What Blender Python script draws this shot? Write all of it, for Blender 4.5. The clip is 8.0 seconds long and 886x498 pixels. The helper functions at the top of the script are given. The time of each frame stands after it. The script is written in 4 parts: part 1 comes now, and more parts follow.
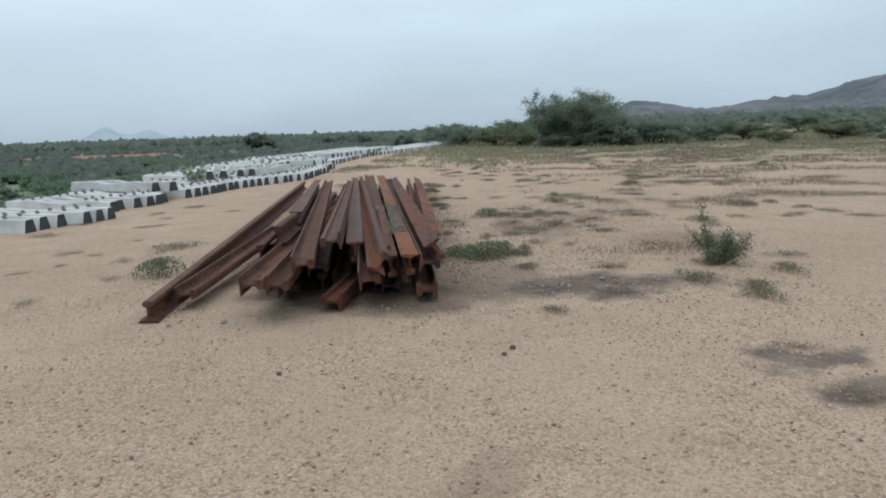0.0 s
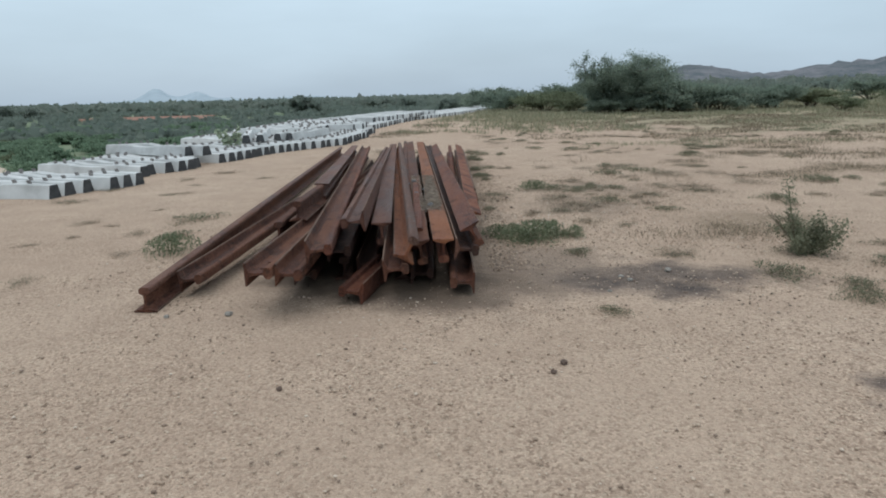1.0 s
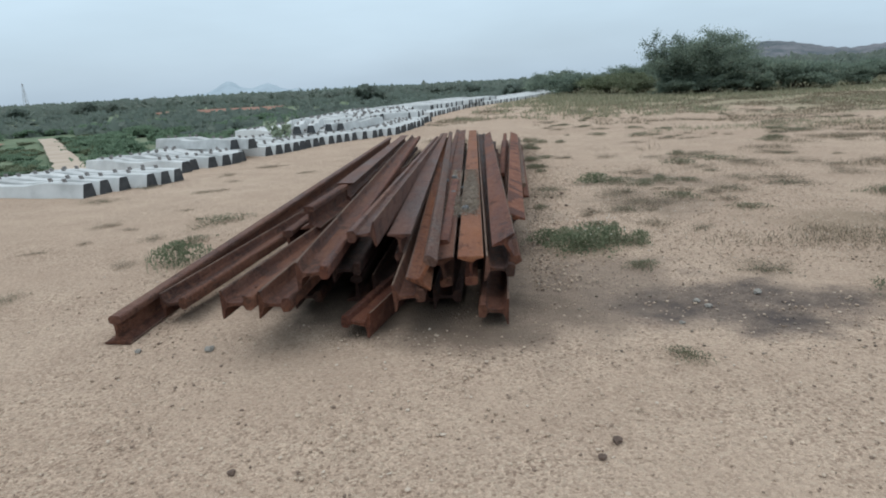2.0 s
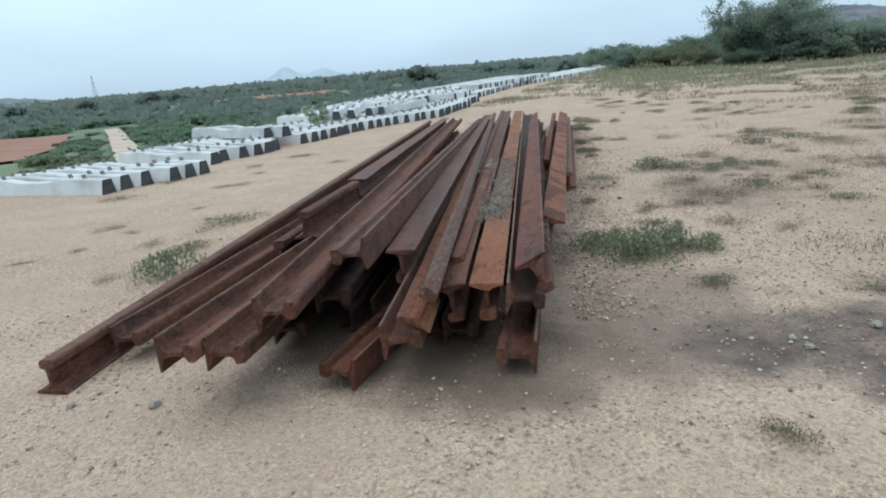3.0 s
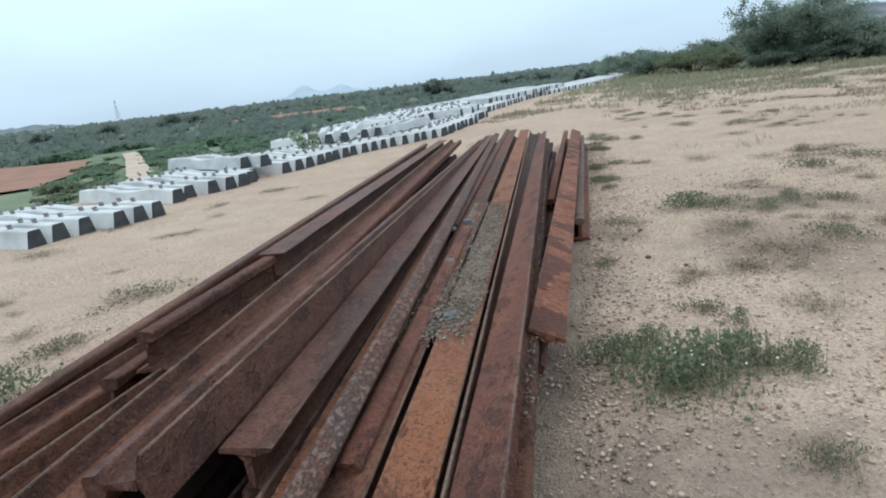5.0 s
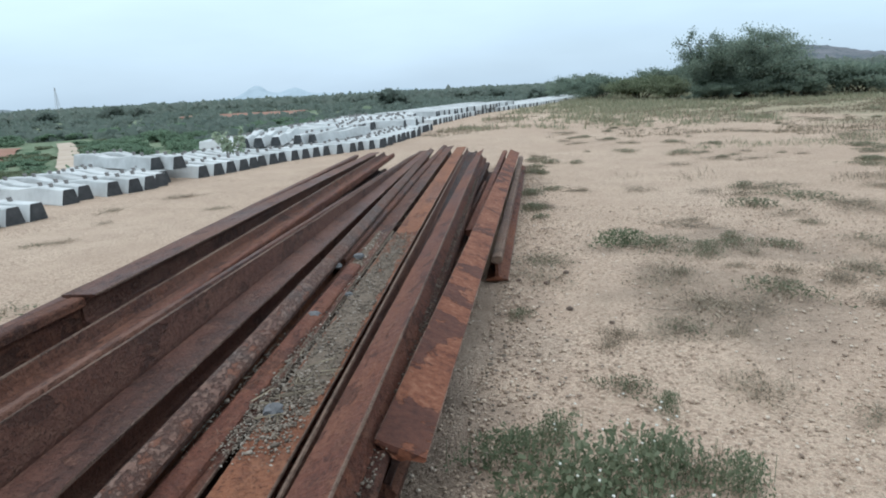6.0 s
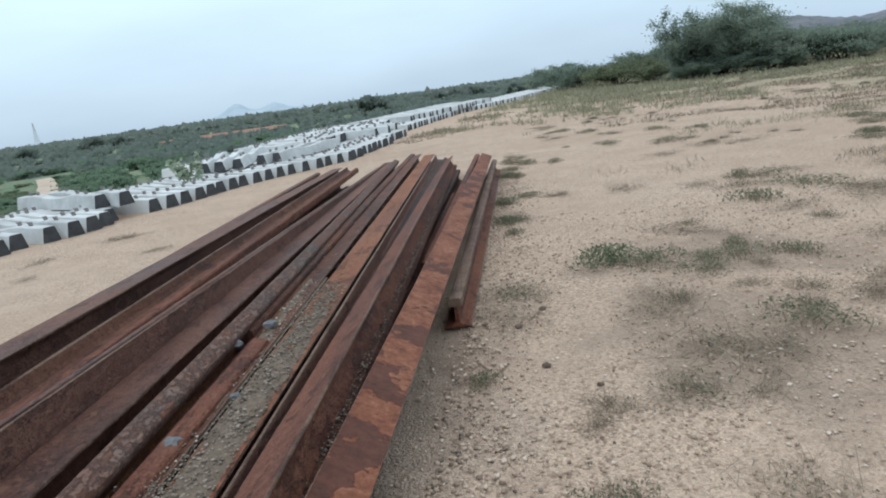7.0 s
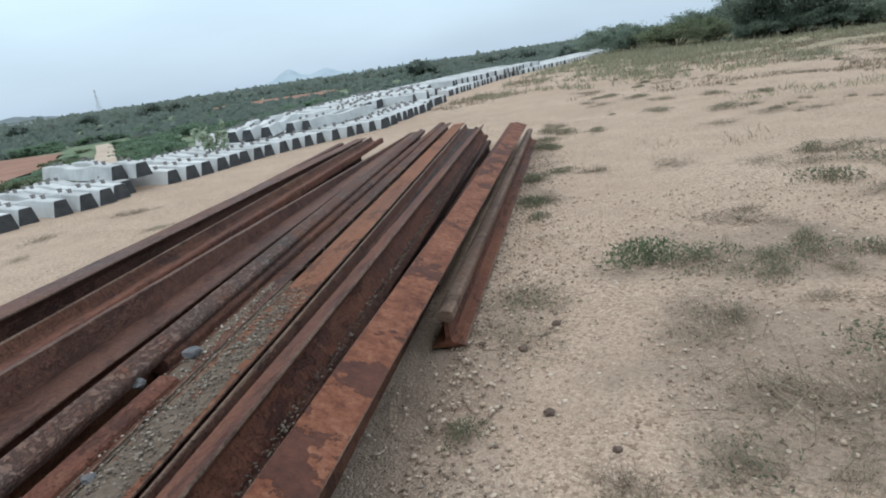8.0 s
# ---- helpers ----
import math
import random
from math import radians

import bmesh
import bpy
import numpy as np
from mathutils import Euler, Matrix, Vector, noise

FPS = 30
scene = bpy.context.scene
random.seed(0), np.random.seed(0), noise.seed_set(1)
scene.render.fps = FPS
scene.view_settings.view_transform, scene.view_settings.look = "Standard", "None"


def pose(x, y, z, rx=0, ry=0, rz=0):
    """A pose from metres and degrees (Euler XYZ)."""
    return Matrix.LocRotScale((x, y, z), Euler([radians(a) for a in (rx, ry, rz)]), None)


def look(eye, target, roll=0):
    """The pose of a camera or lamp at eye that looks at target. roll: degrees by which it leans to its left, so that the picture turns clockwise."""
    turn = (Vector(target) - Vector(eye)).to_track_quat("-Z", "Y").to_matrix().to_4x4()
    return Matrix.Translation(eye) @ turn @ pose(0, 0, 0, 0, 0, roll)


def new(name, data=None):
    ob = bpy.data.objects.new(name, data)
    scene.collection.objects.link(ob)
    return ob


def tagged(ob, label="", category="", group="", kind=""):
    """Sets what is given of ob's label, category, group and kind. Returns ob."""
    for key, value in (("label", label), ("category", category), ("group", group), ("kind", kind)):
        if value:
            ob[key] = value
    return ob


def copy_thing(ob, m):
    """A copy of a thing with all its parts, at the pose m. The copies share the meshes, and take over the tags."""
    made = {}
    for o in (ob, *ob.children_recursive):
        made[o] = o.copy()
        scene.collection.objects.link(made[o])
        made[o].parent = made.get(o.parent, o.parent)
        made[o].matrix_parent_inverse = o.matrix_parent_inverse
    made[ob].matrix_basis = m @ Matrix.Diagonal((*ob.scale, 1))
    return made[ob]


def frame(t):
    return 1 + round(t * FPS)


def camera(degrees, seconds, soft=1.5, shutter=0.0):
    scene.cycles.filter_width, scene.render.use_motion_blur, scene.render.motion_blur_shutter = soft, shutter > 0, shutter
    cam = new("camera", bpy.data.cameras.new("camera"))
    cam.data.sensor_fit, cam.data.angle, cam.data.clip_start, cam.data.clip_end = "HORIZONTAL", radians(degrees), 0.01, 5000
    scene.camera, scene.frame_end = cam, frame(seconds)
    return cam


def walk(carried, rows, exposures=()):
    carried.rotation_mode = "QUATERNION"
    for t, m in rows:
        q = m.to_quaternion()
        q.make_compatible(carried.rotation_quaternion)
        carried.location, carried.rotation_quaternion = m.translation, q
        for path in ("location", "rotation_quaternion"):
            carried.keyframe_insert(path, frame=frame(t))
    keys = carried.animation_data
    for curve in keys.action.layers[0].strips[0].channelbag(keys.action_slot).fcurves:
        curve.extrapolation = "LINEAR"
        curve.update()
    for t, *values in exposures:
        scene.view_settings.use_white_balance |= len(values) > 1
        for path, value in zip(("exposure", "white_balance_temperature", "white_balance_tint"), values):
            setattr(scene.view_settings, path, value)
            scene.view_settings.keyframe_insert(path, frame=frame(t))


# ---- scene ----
PATH = [
    (0, (0.073, 0.533, 1.379), (0.006, 2.499, 1.017), -1.9),
    (0.5, (0.074, 0.9, 1.386), (-0.143, 2.85, 0.996), -2.5),
    (1, (0.07, 1.297, 1.373), (-0.127, 3.233, 0.911), -1.5),
    (1.5, (0.158, 1.755, 1.358), (-0.088, 3.687, 0.905), -1.4),
    (1.7, (0.177, 1.913, 1.352), (-0.191, 3.824, 0.892), -2.6),
    (2.8, (0.238, 3.016, 1.321), (-0.185, 4.886, 0.752), -3.7),
    (3, (0.235, 3.131, 1.305), (-0.324, 4.974, 0.766), -5.0),
    (3.5, (0.235, 3.529, 1.322), (-0.251, 5.399, 0.804), -2.9),
    (4, (0.243, 4.013, 1.296), (-0.196, 5.916, 0.865), -1.2),
    (4.5, (0.171, 4.45, 1.299), (-0.606, 6.227, 0.812), -6.5),
    (4.7, (0.145, 4.58, 1.315), (-0.515, 6.404, 0.825), -5.7),
    (5.8, (0.29, 5.422, 1.282), (-0.31, 7.259, 0.767), -7.9),
    (6, (0.282, 5.592, 1.27), (-0.185, 7.478, 0.792), -3.0),
    (6.5, (0.328, 6.033, 1.256), (0.087, 7.96, 0.779), -3.3),
    (7, (0.365, 6.471, 1.273), (-0.083, 8.361, 0.797), -7.9),
    (7.5, (0.371, 6.855, 1.252), (-0.063, 8.761, 0.83), -7.9),
    (8, (0.472, 7.233, 1.211), (-0.127, 9.059, 0.657), -8.5),
]
cam = camera(68.4, 8.0, 1.9)
walk(cam, [(t, look(eye, target, roll)) for t, eye, target, roll in PATH],
     ((0, 0.12, 6200, 9), (1.5, 0.14, 6200, 9), (2.9, 0.47, 5850, 5), (3.5, 0.55, 5700, 4), (4, 0.56, 5600, 4), (4.5, 0.57, 5800, 5), (6, 0.52, 5900, 6.5), (6.5, 0.56, 5900, 6), (7, 0.44, 5980, 8), (7.5, 0.36, 6000, 8), (8, 0.42, 6050, 8)))

# world: a bright overcast sky
def build_world():
    w = bpy.data.worlds.new("sky")
    scene.world = w
    w.use_nodes = True
    nt = w.node_tree
    nt.nodes.clear()
    N, L = nt.nodes.new, nt.links.new
    out, bg = N("ShaderNodeOutputWorld"), N("ShaderNodeBackground")
    sky = N("ShaderNodeTexSky")
    sky.sky_type = "NISHITA"
    sky.sun_disc = False
    sky.sun_elevation, sky.sun_rotation = radians(58), radians(-30)
    sky.air_density, sky.dust_density = 1.0, 3.0
    tint = N("ShaderNodeVectorMath")
    tint.operation = "SCALE"
    tint.inputs["Scale"].default_value = 0.10
    L(sky.outputs[0], tint.inputs[0])
    tc = N("ShaderNodeTexCoord")
    sep = N("ShaderNodeSeparateXYZ")
    L(tc.outputs["Generated"], sep.inputs[0])
    ramp = N("ShaderNodeValToRGB")
    e = ramp.color_ramp.elements
    e[0].position, e[0].color = 0.0, (0.43, 0.52, 0.60, 1)
    e[1].position, e[1].color = 1.0, (1.12, 1.16, 1.18, 1)
    for p, c in ((0.06, (0.49, 0.60, 0.685, 1)), (0.16, (0.59, 0.72, 0.80, 1)), (0.34, (0.78, 0.90, 0.96, 1))):
        k = e.new(p)
        k.color = c
    L(sep.outputs[2], ramp.inputs[0])
    mp = N("ShaderNodeMapping")
    mp.inputs["Scale"].default_value = (1.6, 1.6, 7.0)
    L(tc.outputs["Generated"], mp.inputs[0])
    cl = N("ShaderNodeTexNoise")
    cl.inputs["Scale"].default_value, cl.inputs["Detail"].default_value = 1.6, 5
    L(mp.outputs[0], cl.inputs["Vector"])
    mr = N("ShaderNodeMapRange")
    mr.inputs["From Min"].default_value, mr.inputs["From Max"].default_value = 0.3, 0.7
    mr.inputs["To Min"].default_value, mr.inputs["To Max"].default_value = 0.93, 1.08
    L(cl.outputs[0], mr.inputs[0])
    mul = N("ShaderNodeVectorMath")
    mul.operation = "SCALE"
    L(ramp.outputs[0], mul.inputs[0])
    L(mr.outputs[0], mul.inputs["Scale"])
    mix = N("ShaderNodeMix")
    mix.data_type = "RGBA"
    mix.inputs[0].default_value = 0.88
    L(tint.outputs[0], mix.inputs[6])
    L(mul.outputs[0], mix.inputs[7])
    L(mix.outputs[2], bg.inputs[0])
    bg.inputs[1].default_value = 1.0
    L(bg.outputs[0], out.inputs[0])


build_world()
sun = new("sun", bpy.data.lights.new("sun", "SUN"))
sun.data.energy, sun.data.angle, sun.data.color = 0.4, radians(35), (1.0, 0.96, 0.9)
sun.matrix_world = look((0, 0, 50), (12, 20, 0))


# materials
def mat(name, rough=0.85, metal=0.0, spec=0.3):
    m = bpy.data.materials.new(name)
    m.use_nodes = True
    b = m.node_tree.nodes["Principled BSDF"]
    b.inputs["Roughness"].default_value = rough
    b.inputs["Metallic"].default_value = metal
    b.inputs["Specular IOR Level"].default_value = spec
    return m, m.node_tree, b


def noise_node(nt, vec, scale, detail=4, rough=0.55):
    n = nt.nodes.new("ShaderNodeTexNoise")
    n.inputs["Scale"].default_value, n.inputs["Detail"].default_value = scale, detail
    n.inputs["Roughness"].default_value = rough
    nt.links.new(vec, n.inputs["Vector"])
    return n.outputs[0]


def ramp_node(nt, fac, stops):
    r = nt.nodes.new("ShaderNodeValToRGB")
    e = r.color_ramp.elements
    e[0].position, e[0].color = stops[0][0], (*stops[0][1], 1)
    e[1].position, e[1].color = stops[-1][0], (*stops[-1][1], 1)
    for p, c in stops[1:-1]:
        e.new(p).color = (*c, 1)
    nt.links.new(fac, r.inputs[0])
    return r.outputs[0]


def mix_node(nt, fac, a, b, mode="MIX"):
    m = nt.nodes.new("ShaderNodeMix")
    m.data_type, m.blend_type = "RGBA", mode
    for k, v in ((0, fac), (6, a), (7, b)):
        if isinstance(v, (int, float)):
            m.inputs[k].default_value = v
        elif isinstance(v, tuple):
            m.inputs[k].default_value = (*v, 1)
        else:
            nt.links.new(v, m.inputs[k])
    return m.outputs[2]


def math_node(nt, op, a, b=None):
    m = nt.nodes.new("ShaderNodeMath")
    m.operation = op
    for k, v in ((0, a), (1, b)):
        if v is None:
            continue
        if isinstance(v, (int, float)):
            m.inputs[k].default_value = v
        else:
            nt.links.new(v, m.inputs[k])
    return m.outputs[0]


def range_node(nt, v, a, b, c=0.0, d=1.0):
    m = nt.nodes.new("ShaderNodeMapRange")
    for k, x in ((1, a), (2, b), (3, c), (4, d)):
        m.inputs[k].default_value = x
    nt.links.new(v, m.inputs[0])
    return m.outputs[0]


def bump_node(nt, b, height, strength, dist):
    n = nt.nodes.new("ShaderNodeBump")
    n.inputs["Strength"].default_value, n.inputs["Distance"].default_value = strength, dist
    nt.links.new(height, n.inputs["Height"])
    nt.links.new(n.outputs[0], b.inputs["Normal"])


def coords(nt, scale=(1, 1, 1), out="Object"):
    tc, mp = nt.nodes.new("ShaderNodeTexCoord"), nt.nodes.new("ShaderNodeMapping")
    mp.inputs["Scale"].default_value = scale
    nt.links.new(tc.outputs[out], mp.inputs[0])
    return mp.outputs[0]


def shifted(nt, vec):
    """Coordinates moved by each object's own random number, so that repeats differ."""
    oi, vm = nt.nodes.new("ShaderNodeObjectInfo"), nt.nodes.new("ShaderNodeVectorMath")
    sc = math_node(nt, "MULTIPLY", oi.outputs["Random"], 37.0)
    vm.operation = "ADD"
    nt.links.new(vec, vm.inputs[0])
    nt.links.new(sc, vm.inputs[1])
    return vm.outputs[0], oi.outputs["Random"]


def ground_material():
    m, nt, b = mat("sandy_ground", 0.95, 0, 0.15)
    v = coords(nt)
    big, mid, fine = noise_node(nt, v, 0.22, 5), noise_node(nt, v, 1.7, 6, 0.65), noise_node(nt, v, 38, 5, 0.7)
    col = ramp_node(nt, big, ((0.3, (0.50, 0.37, 0.277)), (0.5, (0.585, 0.445, 0.336)), (0.7, (0.655, 0.51, 0.392))))
    col = mix_node(nt, range_node(nt, mid, 0.35, 0.75, 0, 0.5), col, (0.36, 0.255, 0.188))
    # gravel grains, light and dark
    vo = nt.nodes.new("ShaderNodeTexVoronoi")
    vo.inputs["Scale"].default_value = 78
    nt.links.new(v, vo.inputs["Vector"])
    grain = nt.nodes.new("ShaderNodeSeparateColor")
    nt.links.new(vo.outputs["Color"], grain.inputs[0])
    gmask = range_node(nt, noise_node(nt, v, 0.9, 4), 0.36, 0.62, 0.35, 0.95)
    col = mix_node(nt, math_node(nt, "MULTIPLY", range_node(nt, grain.outputs[0], 0.78, 0.86), gmask), col, (0.58, 0.46, 0.35))
    col = mix_node(nt, math_node(nt, "MULTIPLY", range_node(nt, grain.outputs[1], 0.78, 0.86), gmask), col, (0.30, 0.212, 0.155))
    vo2 = nt.nodes.new("ShaderNodeTexVoronoi")
    vo2.inputs["Scale"].default_value = 170
    nt.links.new(v, vo2.inputs["Vector"])
    grain2 = nt.nodes.new("ShaderNodeSeparateColor")
    nt.links.new(vo2.outputs["Color"], grain2.inputs[0])
    tone = math_node(nt, "ADD", math_node(nt, "MULTIPLY", grain.outputs[2], 0.5), math_node(nt, "MULTIPLY", grain2.outputs[2], 0.5))
    col = mix_node(nt, gmask, col, mix_node(nt, 1.0, col, ramp_node(nt, tone, ((0.1, (0.66, 0.64, 0.62)), (0.5, (0.98, 0.98, 0.98)), (0.9, (1.28, 1.28, 1.28)))), "MULTIPLY"))
    col = mix_node(nt, range_node(nt, fine, 0.35, 0.7, 0, 0.4), col, (0.29, 0.20, 0.145))
    tiny = noise_node(nt, v, 150, 3, 0.8)
    col = mix_node(nt, range_node(nt, tiny, 0.58, 0.7, 0, 0.42), col, (0.22, 0.155, 0.115))
    col = mix_node(nt, range_node(nt, tiny, 0.42, 0.3, 0, 0.55), col, (0.62, 0.51, 0.40))
    # stains with edges of their own: grey ballast dust, oily earth, painted under-stack shade
    warp = nt.nodes.new("ShaderNodeVectorMath")
    warp.operation = "MULTIPLY_ADD"
    wn = nt.nodes.new("ShaderNodeTexNoise")
    wn.inputs["Scale"].default_value, wn.inputs["Detail"].default_value = 1.9, 5
    nt.links.new(v, wn.inputs["Vector"])
    nt.links.new(wn.outputs["Color"], warp.inputs[0])
    warp.inputs[1].default_value = (1.5, 1.5, 0)
    nt.links.new(v, warp.inputs[2])
    for x, y, rx, ry, rot, dark, amount in STAINS_AND_SHADE:
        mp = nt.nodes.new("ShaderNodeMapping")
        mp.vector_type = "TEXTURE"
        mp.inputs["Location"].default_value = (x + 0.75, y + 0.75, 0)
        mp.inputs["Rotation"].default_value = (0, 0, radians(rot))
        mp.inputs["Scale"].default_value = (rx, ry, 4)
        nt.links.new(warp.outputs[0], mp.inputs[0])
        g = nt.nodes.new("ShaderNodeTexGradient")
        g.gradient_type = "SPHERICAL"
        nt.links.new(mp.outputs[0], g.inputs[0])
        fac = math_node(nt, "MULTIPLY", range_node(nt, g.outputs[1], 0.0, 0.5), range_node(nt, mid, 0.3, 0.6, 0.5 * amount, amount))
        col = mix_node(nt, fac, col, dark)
    # weeds thicken the soil cover far from the path, and the low plain is green and brown
    sep = nt.nodes.new("ShaderNodeSeparateXYZ")
    nt.links.new(v, sep.inputs[0])
    cover = math_node(nt, "ADD", range_node(nt, sep.outputs[1], 12, 44, -0.36, 0.5), range_node(nt, sep.outputs[0], -3, 8, -0.3, 0.14))
    cover = range_node(nt, math_node(nt, "ADD", cover, noise_node(nt, v, 0.55, 6, 0.65)), 0.48, 0.68, 0, 0.85)
    col = mix_node(nt, cover, col, ramp_node(nt, noise_node(nt, v, 2.5, 5), ((0.3, (0.25, 0.24, 0.15)), (0.7, (0.40, 0.33, 0.23)))))
    low = range_node(nt, sep.outputs[2], -0.9, -0.25, 1, 0)
    tufts = math_node(nt, "ADD", math_node(nt, "MULTIPLY", noise_node(nt, v, 0.035, 7, 0.6), 0.55), math_node(nt, "MULTIPLY", noise_node(nt, v, 0.7, 6, 0.75), 0.45))
    plain = ramp_node(nt, tufts, ((0.36, (0.085, 0.125, 0.07)), (0.5, (0.16, 0.20, 0.125)), (0.64, (0.26, 0.245, 0.175))))
    col = mix_node(nt, low, col, plain)
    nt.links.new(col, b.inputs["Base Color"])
    h = math_node(nt, "ADD", math_node(nt, "ADD", math_node(nt, "MULTIPLY", fine, 0.15), math_node(nt, "MULTIPLY", vo2.outputs["Distance"], -0.45)), math_node(nt, "ADD", math_node(nt, "MULTIPLY", mid, 0.35), math_node(nt, "MULTIPLY", vo.outputs["Distance"], -0.6)))
    bump_node(nt, b, h, 0.8, 0.02)
    return m


def rust_material(name, dark, mid, light, lean=0.0, rough=0.8, fresh=0.35):
    """Scaly rust: streaks along the bar, flaked patches, fresh orange bloom and fine pitting."""
    m, nt, b = mat(name, rough, 0.0, 0.3)
    v, rnd = shifted(nt, coords(nt, (1, 0.22, 1)))
    fine_v, _ = shifted(nt, coords(nt))
    n1, n2, n3 = noise_node(nt, v, 3.2, 6, 0.62), noise_node(nt, fine_v, 26, 6, 0.75), noise_node(nt, fine_v, 1.1, 4)
    f = math_node(nt, "ADD", math_node(nt, "MULTIPLY", n1, 0.55), math_node(nt, "MULTIPLY", n2, 0.35))
    f = math_node(nt, "ADD", f, math_node(nt, "MULTIPLY", n3, 0.2))
    f = math_node(nt, "ADD", f, math_node(nt, "MULTIPLY", math_node(nt, "SUBTRACT", rnd, 0.5), 0.08))
    col = ramp_node(nt, math_node(nt, "ADD", f, lean), ((0.42, dark), (0.54, mid), (0.68, light)))
    # orange bloom that gathers in blotches and streaks
    bloom = math_node(nt, "ADD", math_node(nt, "MULTIPLY", noise_node(nt, v, 5.5, 6, 0.7), 0.6), math_node(nt, "MULTIPLY", noise_node(nt, fine_v, 14, 5, 0.75), 0.4))
    col = mix_node(nt, range_node(nt, bloom, 0.52, 0.64, 0, fresh), col, (0.24, 0.085, 0.036))
    flake = range_node(nt, noise_node(nt, shifted(nt, coords(nt, (1, 0.45, 1)))[0], 9, 7, 0.68), 0.56, 0.585)
    col = mix_node(nt, math_node(nt, "MULTIPLY", flake, 0.6), col, dark)
    spots = range_node(nt, noise_node(nt, fine_v, 70, 4, 0.7), 0.60, 0.68, 0, 0.65)
    col = mix_node(nt, spots, col, light)
    pits = range_node(nt, noise_node(nt, fine_v, 95, 4, 0.75), 0.56, 0.64, 0, 0.7)
    col = mix_node(nt, pits, col, (dark[0] * 0.6, dark[1] * 0.6, dark[2] * 0.6))
    crust = range_node(nt, noise_node(nt, shifted(nt, coords(nt, (1, 0.6, 1)))[0], 21, 6, 0.72), 0.55, 0.59, 0, 0.5)
    col = mix_node(nt, crust, col, light)
    # pale dust that has settled in blotches
    col = mix_node(nt, range_node(nt, noise_node(nt, fine_v, 4.5, 7, 0.75), 0.54, 0.78, 0, 0.42), col, (0.205, 0.116, 0.076))
    nt.links.new(col, b.inputs["Base Color"])
    nt.links.new(range_node(nt, n1, 0.3, 0.7, rough - 0.18, rough + 0.1), b.inputs["Roughness"])
    h = math_node(nt, "ADD", n2, math_node(nt, "MULTIPLY", noise_node(nt, fine_v, 90, 4), 0.6))
    bump_node(nt, b, math_node(nt, "SUBTRACT", math_node(nt, "SUBTRACT", h, math_node(nt, "MULTIPLY", flake, 0.5)), math_node(nt, "SUBTRACT", math_node(nt, "MULTIPLY", pits, 0.3), math_node(nt, "MULTIPLY", crust, 0.5))), 1.0, 0.010)
    return m


def scaled_rust_material():
    """Orange rust from which dark mill scale peels in ragged slanting patches."""
    m, nt, b = mat("peeling_rust", 0.85, 0, 0.3)
    v, _ = shifted(nt, coords(nt, (6.5, 2.6, 6.5)))
    mp = nt.nodes.new("ShaderNodeMapping")
    mp.inputs["Rotation"].default_value = (0, 0, radians(38))
    mp.inputs["Scale"].default_value = (0.6, 1.5, 1)
    nt.links.new(v, mp.inputs[0])
    fine_v, _ = shifted(nt, coords(nt))
    ragged = math_node(nt, "ADD", noise_node(nt, mp.outputs[0], 1.0, 7, 0.55), math_node(nt, "MULTIPLY", math_node(nt, "SUBTRACT", noise_node(nt, fine_v, 30, 5, 0.7), 0.5), 0.16))
    patch = range_node(nt, ragged, 0.525, 0.54)
    n2, n3 = noise_node(nt, fine_v, 32, 6, 0.75), noise_node(nt, fine_v, 7, 6, 0.7)
    tone = math_node(nt, "ADD", math_node(nt, "MULTIPLY", n2, 0.5), math_node(nt, "MULTIPLY", n3, 0.5))
    orange = ramp_node(nt, tone, ((0.38, (0.085, 0.028, 0.016)), (0.5, (0.175, 0.063, 0.033)), (0.64, (0.28, 0.13, 0.077))))
    scale = ramp_node(nt, tone, ((0.35, (0.045, 0.018, 0.013)), (0.65, (0.13, 0.05, 0.032))))
    col = mix_node(nt, patch, orange, scale)
    col = mix_node(nt, range_node(nt, noise_node(nt, fine_v, 95, 4, 0.75), 0.58, 0.66, 0, 0.6), col, (0.05, 0.02, 0.014))
    nt.links.new(col, b.inputs["Base Color"])
    bump_node(nt, b, math_node(nt, "ADD", math_node(nt, "MULTIPLY", patch, 0.8), n2), 0.8, 0.008)
    return m


def spotted_rust_material():
    """A worn head: grey-mauve scale speckled with dark pits over red rust."""
    m, nt, b = mat("spotted_rust", 0.75, 0, 0.35)
    v, _ = shifted(nt, coords(nt, (1, 0.55, 1)))
    fine_v, _ = shifted(nt, coords(nt))
    pits = range_node(nt, noise_node(nt, v, 52, 7, 0.72), 0.46, 0.55)
    wide = noise_node(nt, fine_v, 2.2, 4)
    scale = ramp_node(nt, wide, ((0.35, (0.13, 0.062, 0.043)), (0.52, (0.155, 0.088, 0.064)), (0.68, (0.125, 0.10, 0.09))))
    red = ramp_node(nt, wide, ((0.35, (0.085, 0.030, 0.018)), (0.65, (0.035, 0.016, 0.012))))
    col = mix_node(nt, math_node(nt, "MULTIPLY", pits, 0.62), scale, red)
    col = mix_node(nt, range_node(nt, noise_node(nt, v, 13, 6, 0.75), 0.55, 0.62, 0, 0.7), col, (0.155, 0.055, 0.027))
    col = mix_node(nt, range_node(nt, noise_node(nt, fine_v, 60, 4, 0.7), 0.6, 0.68, 0, 0.5), col, (0.22, 0.15, 0.115))
    nt.links.new(col, b.inputs["Base Color"])
    bump_node(nt, b, math_node(nt, "SUBTRACT", noise_node(nt, fine_v, 60, 4), pits), 0.9, 0.008)
    return m


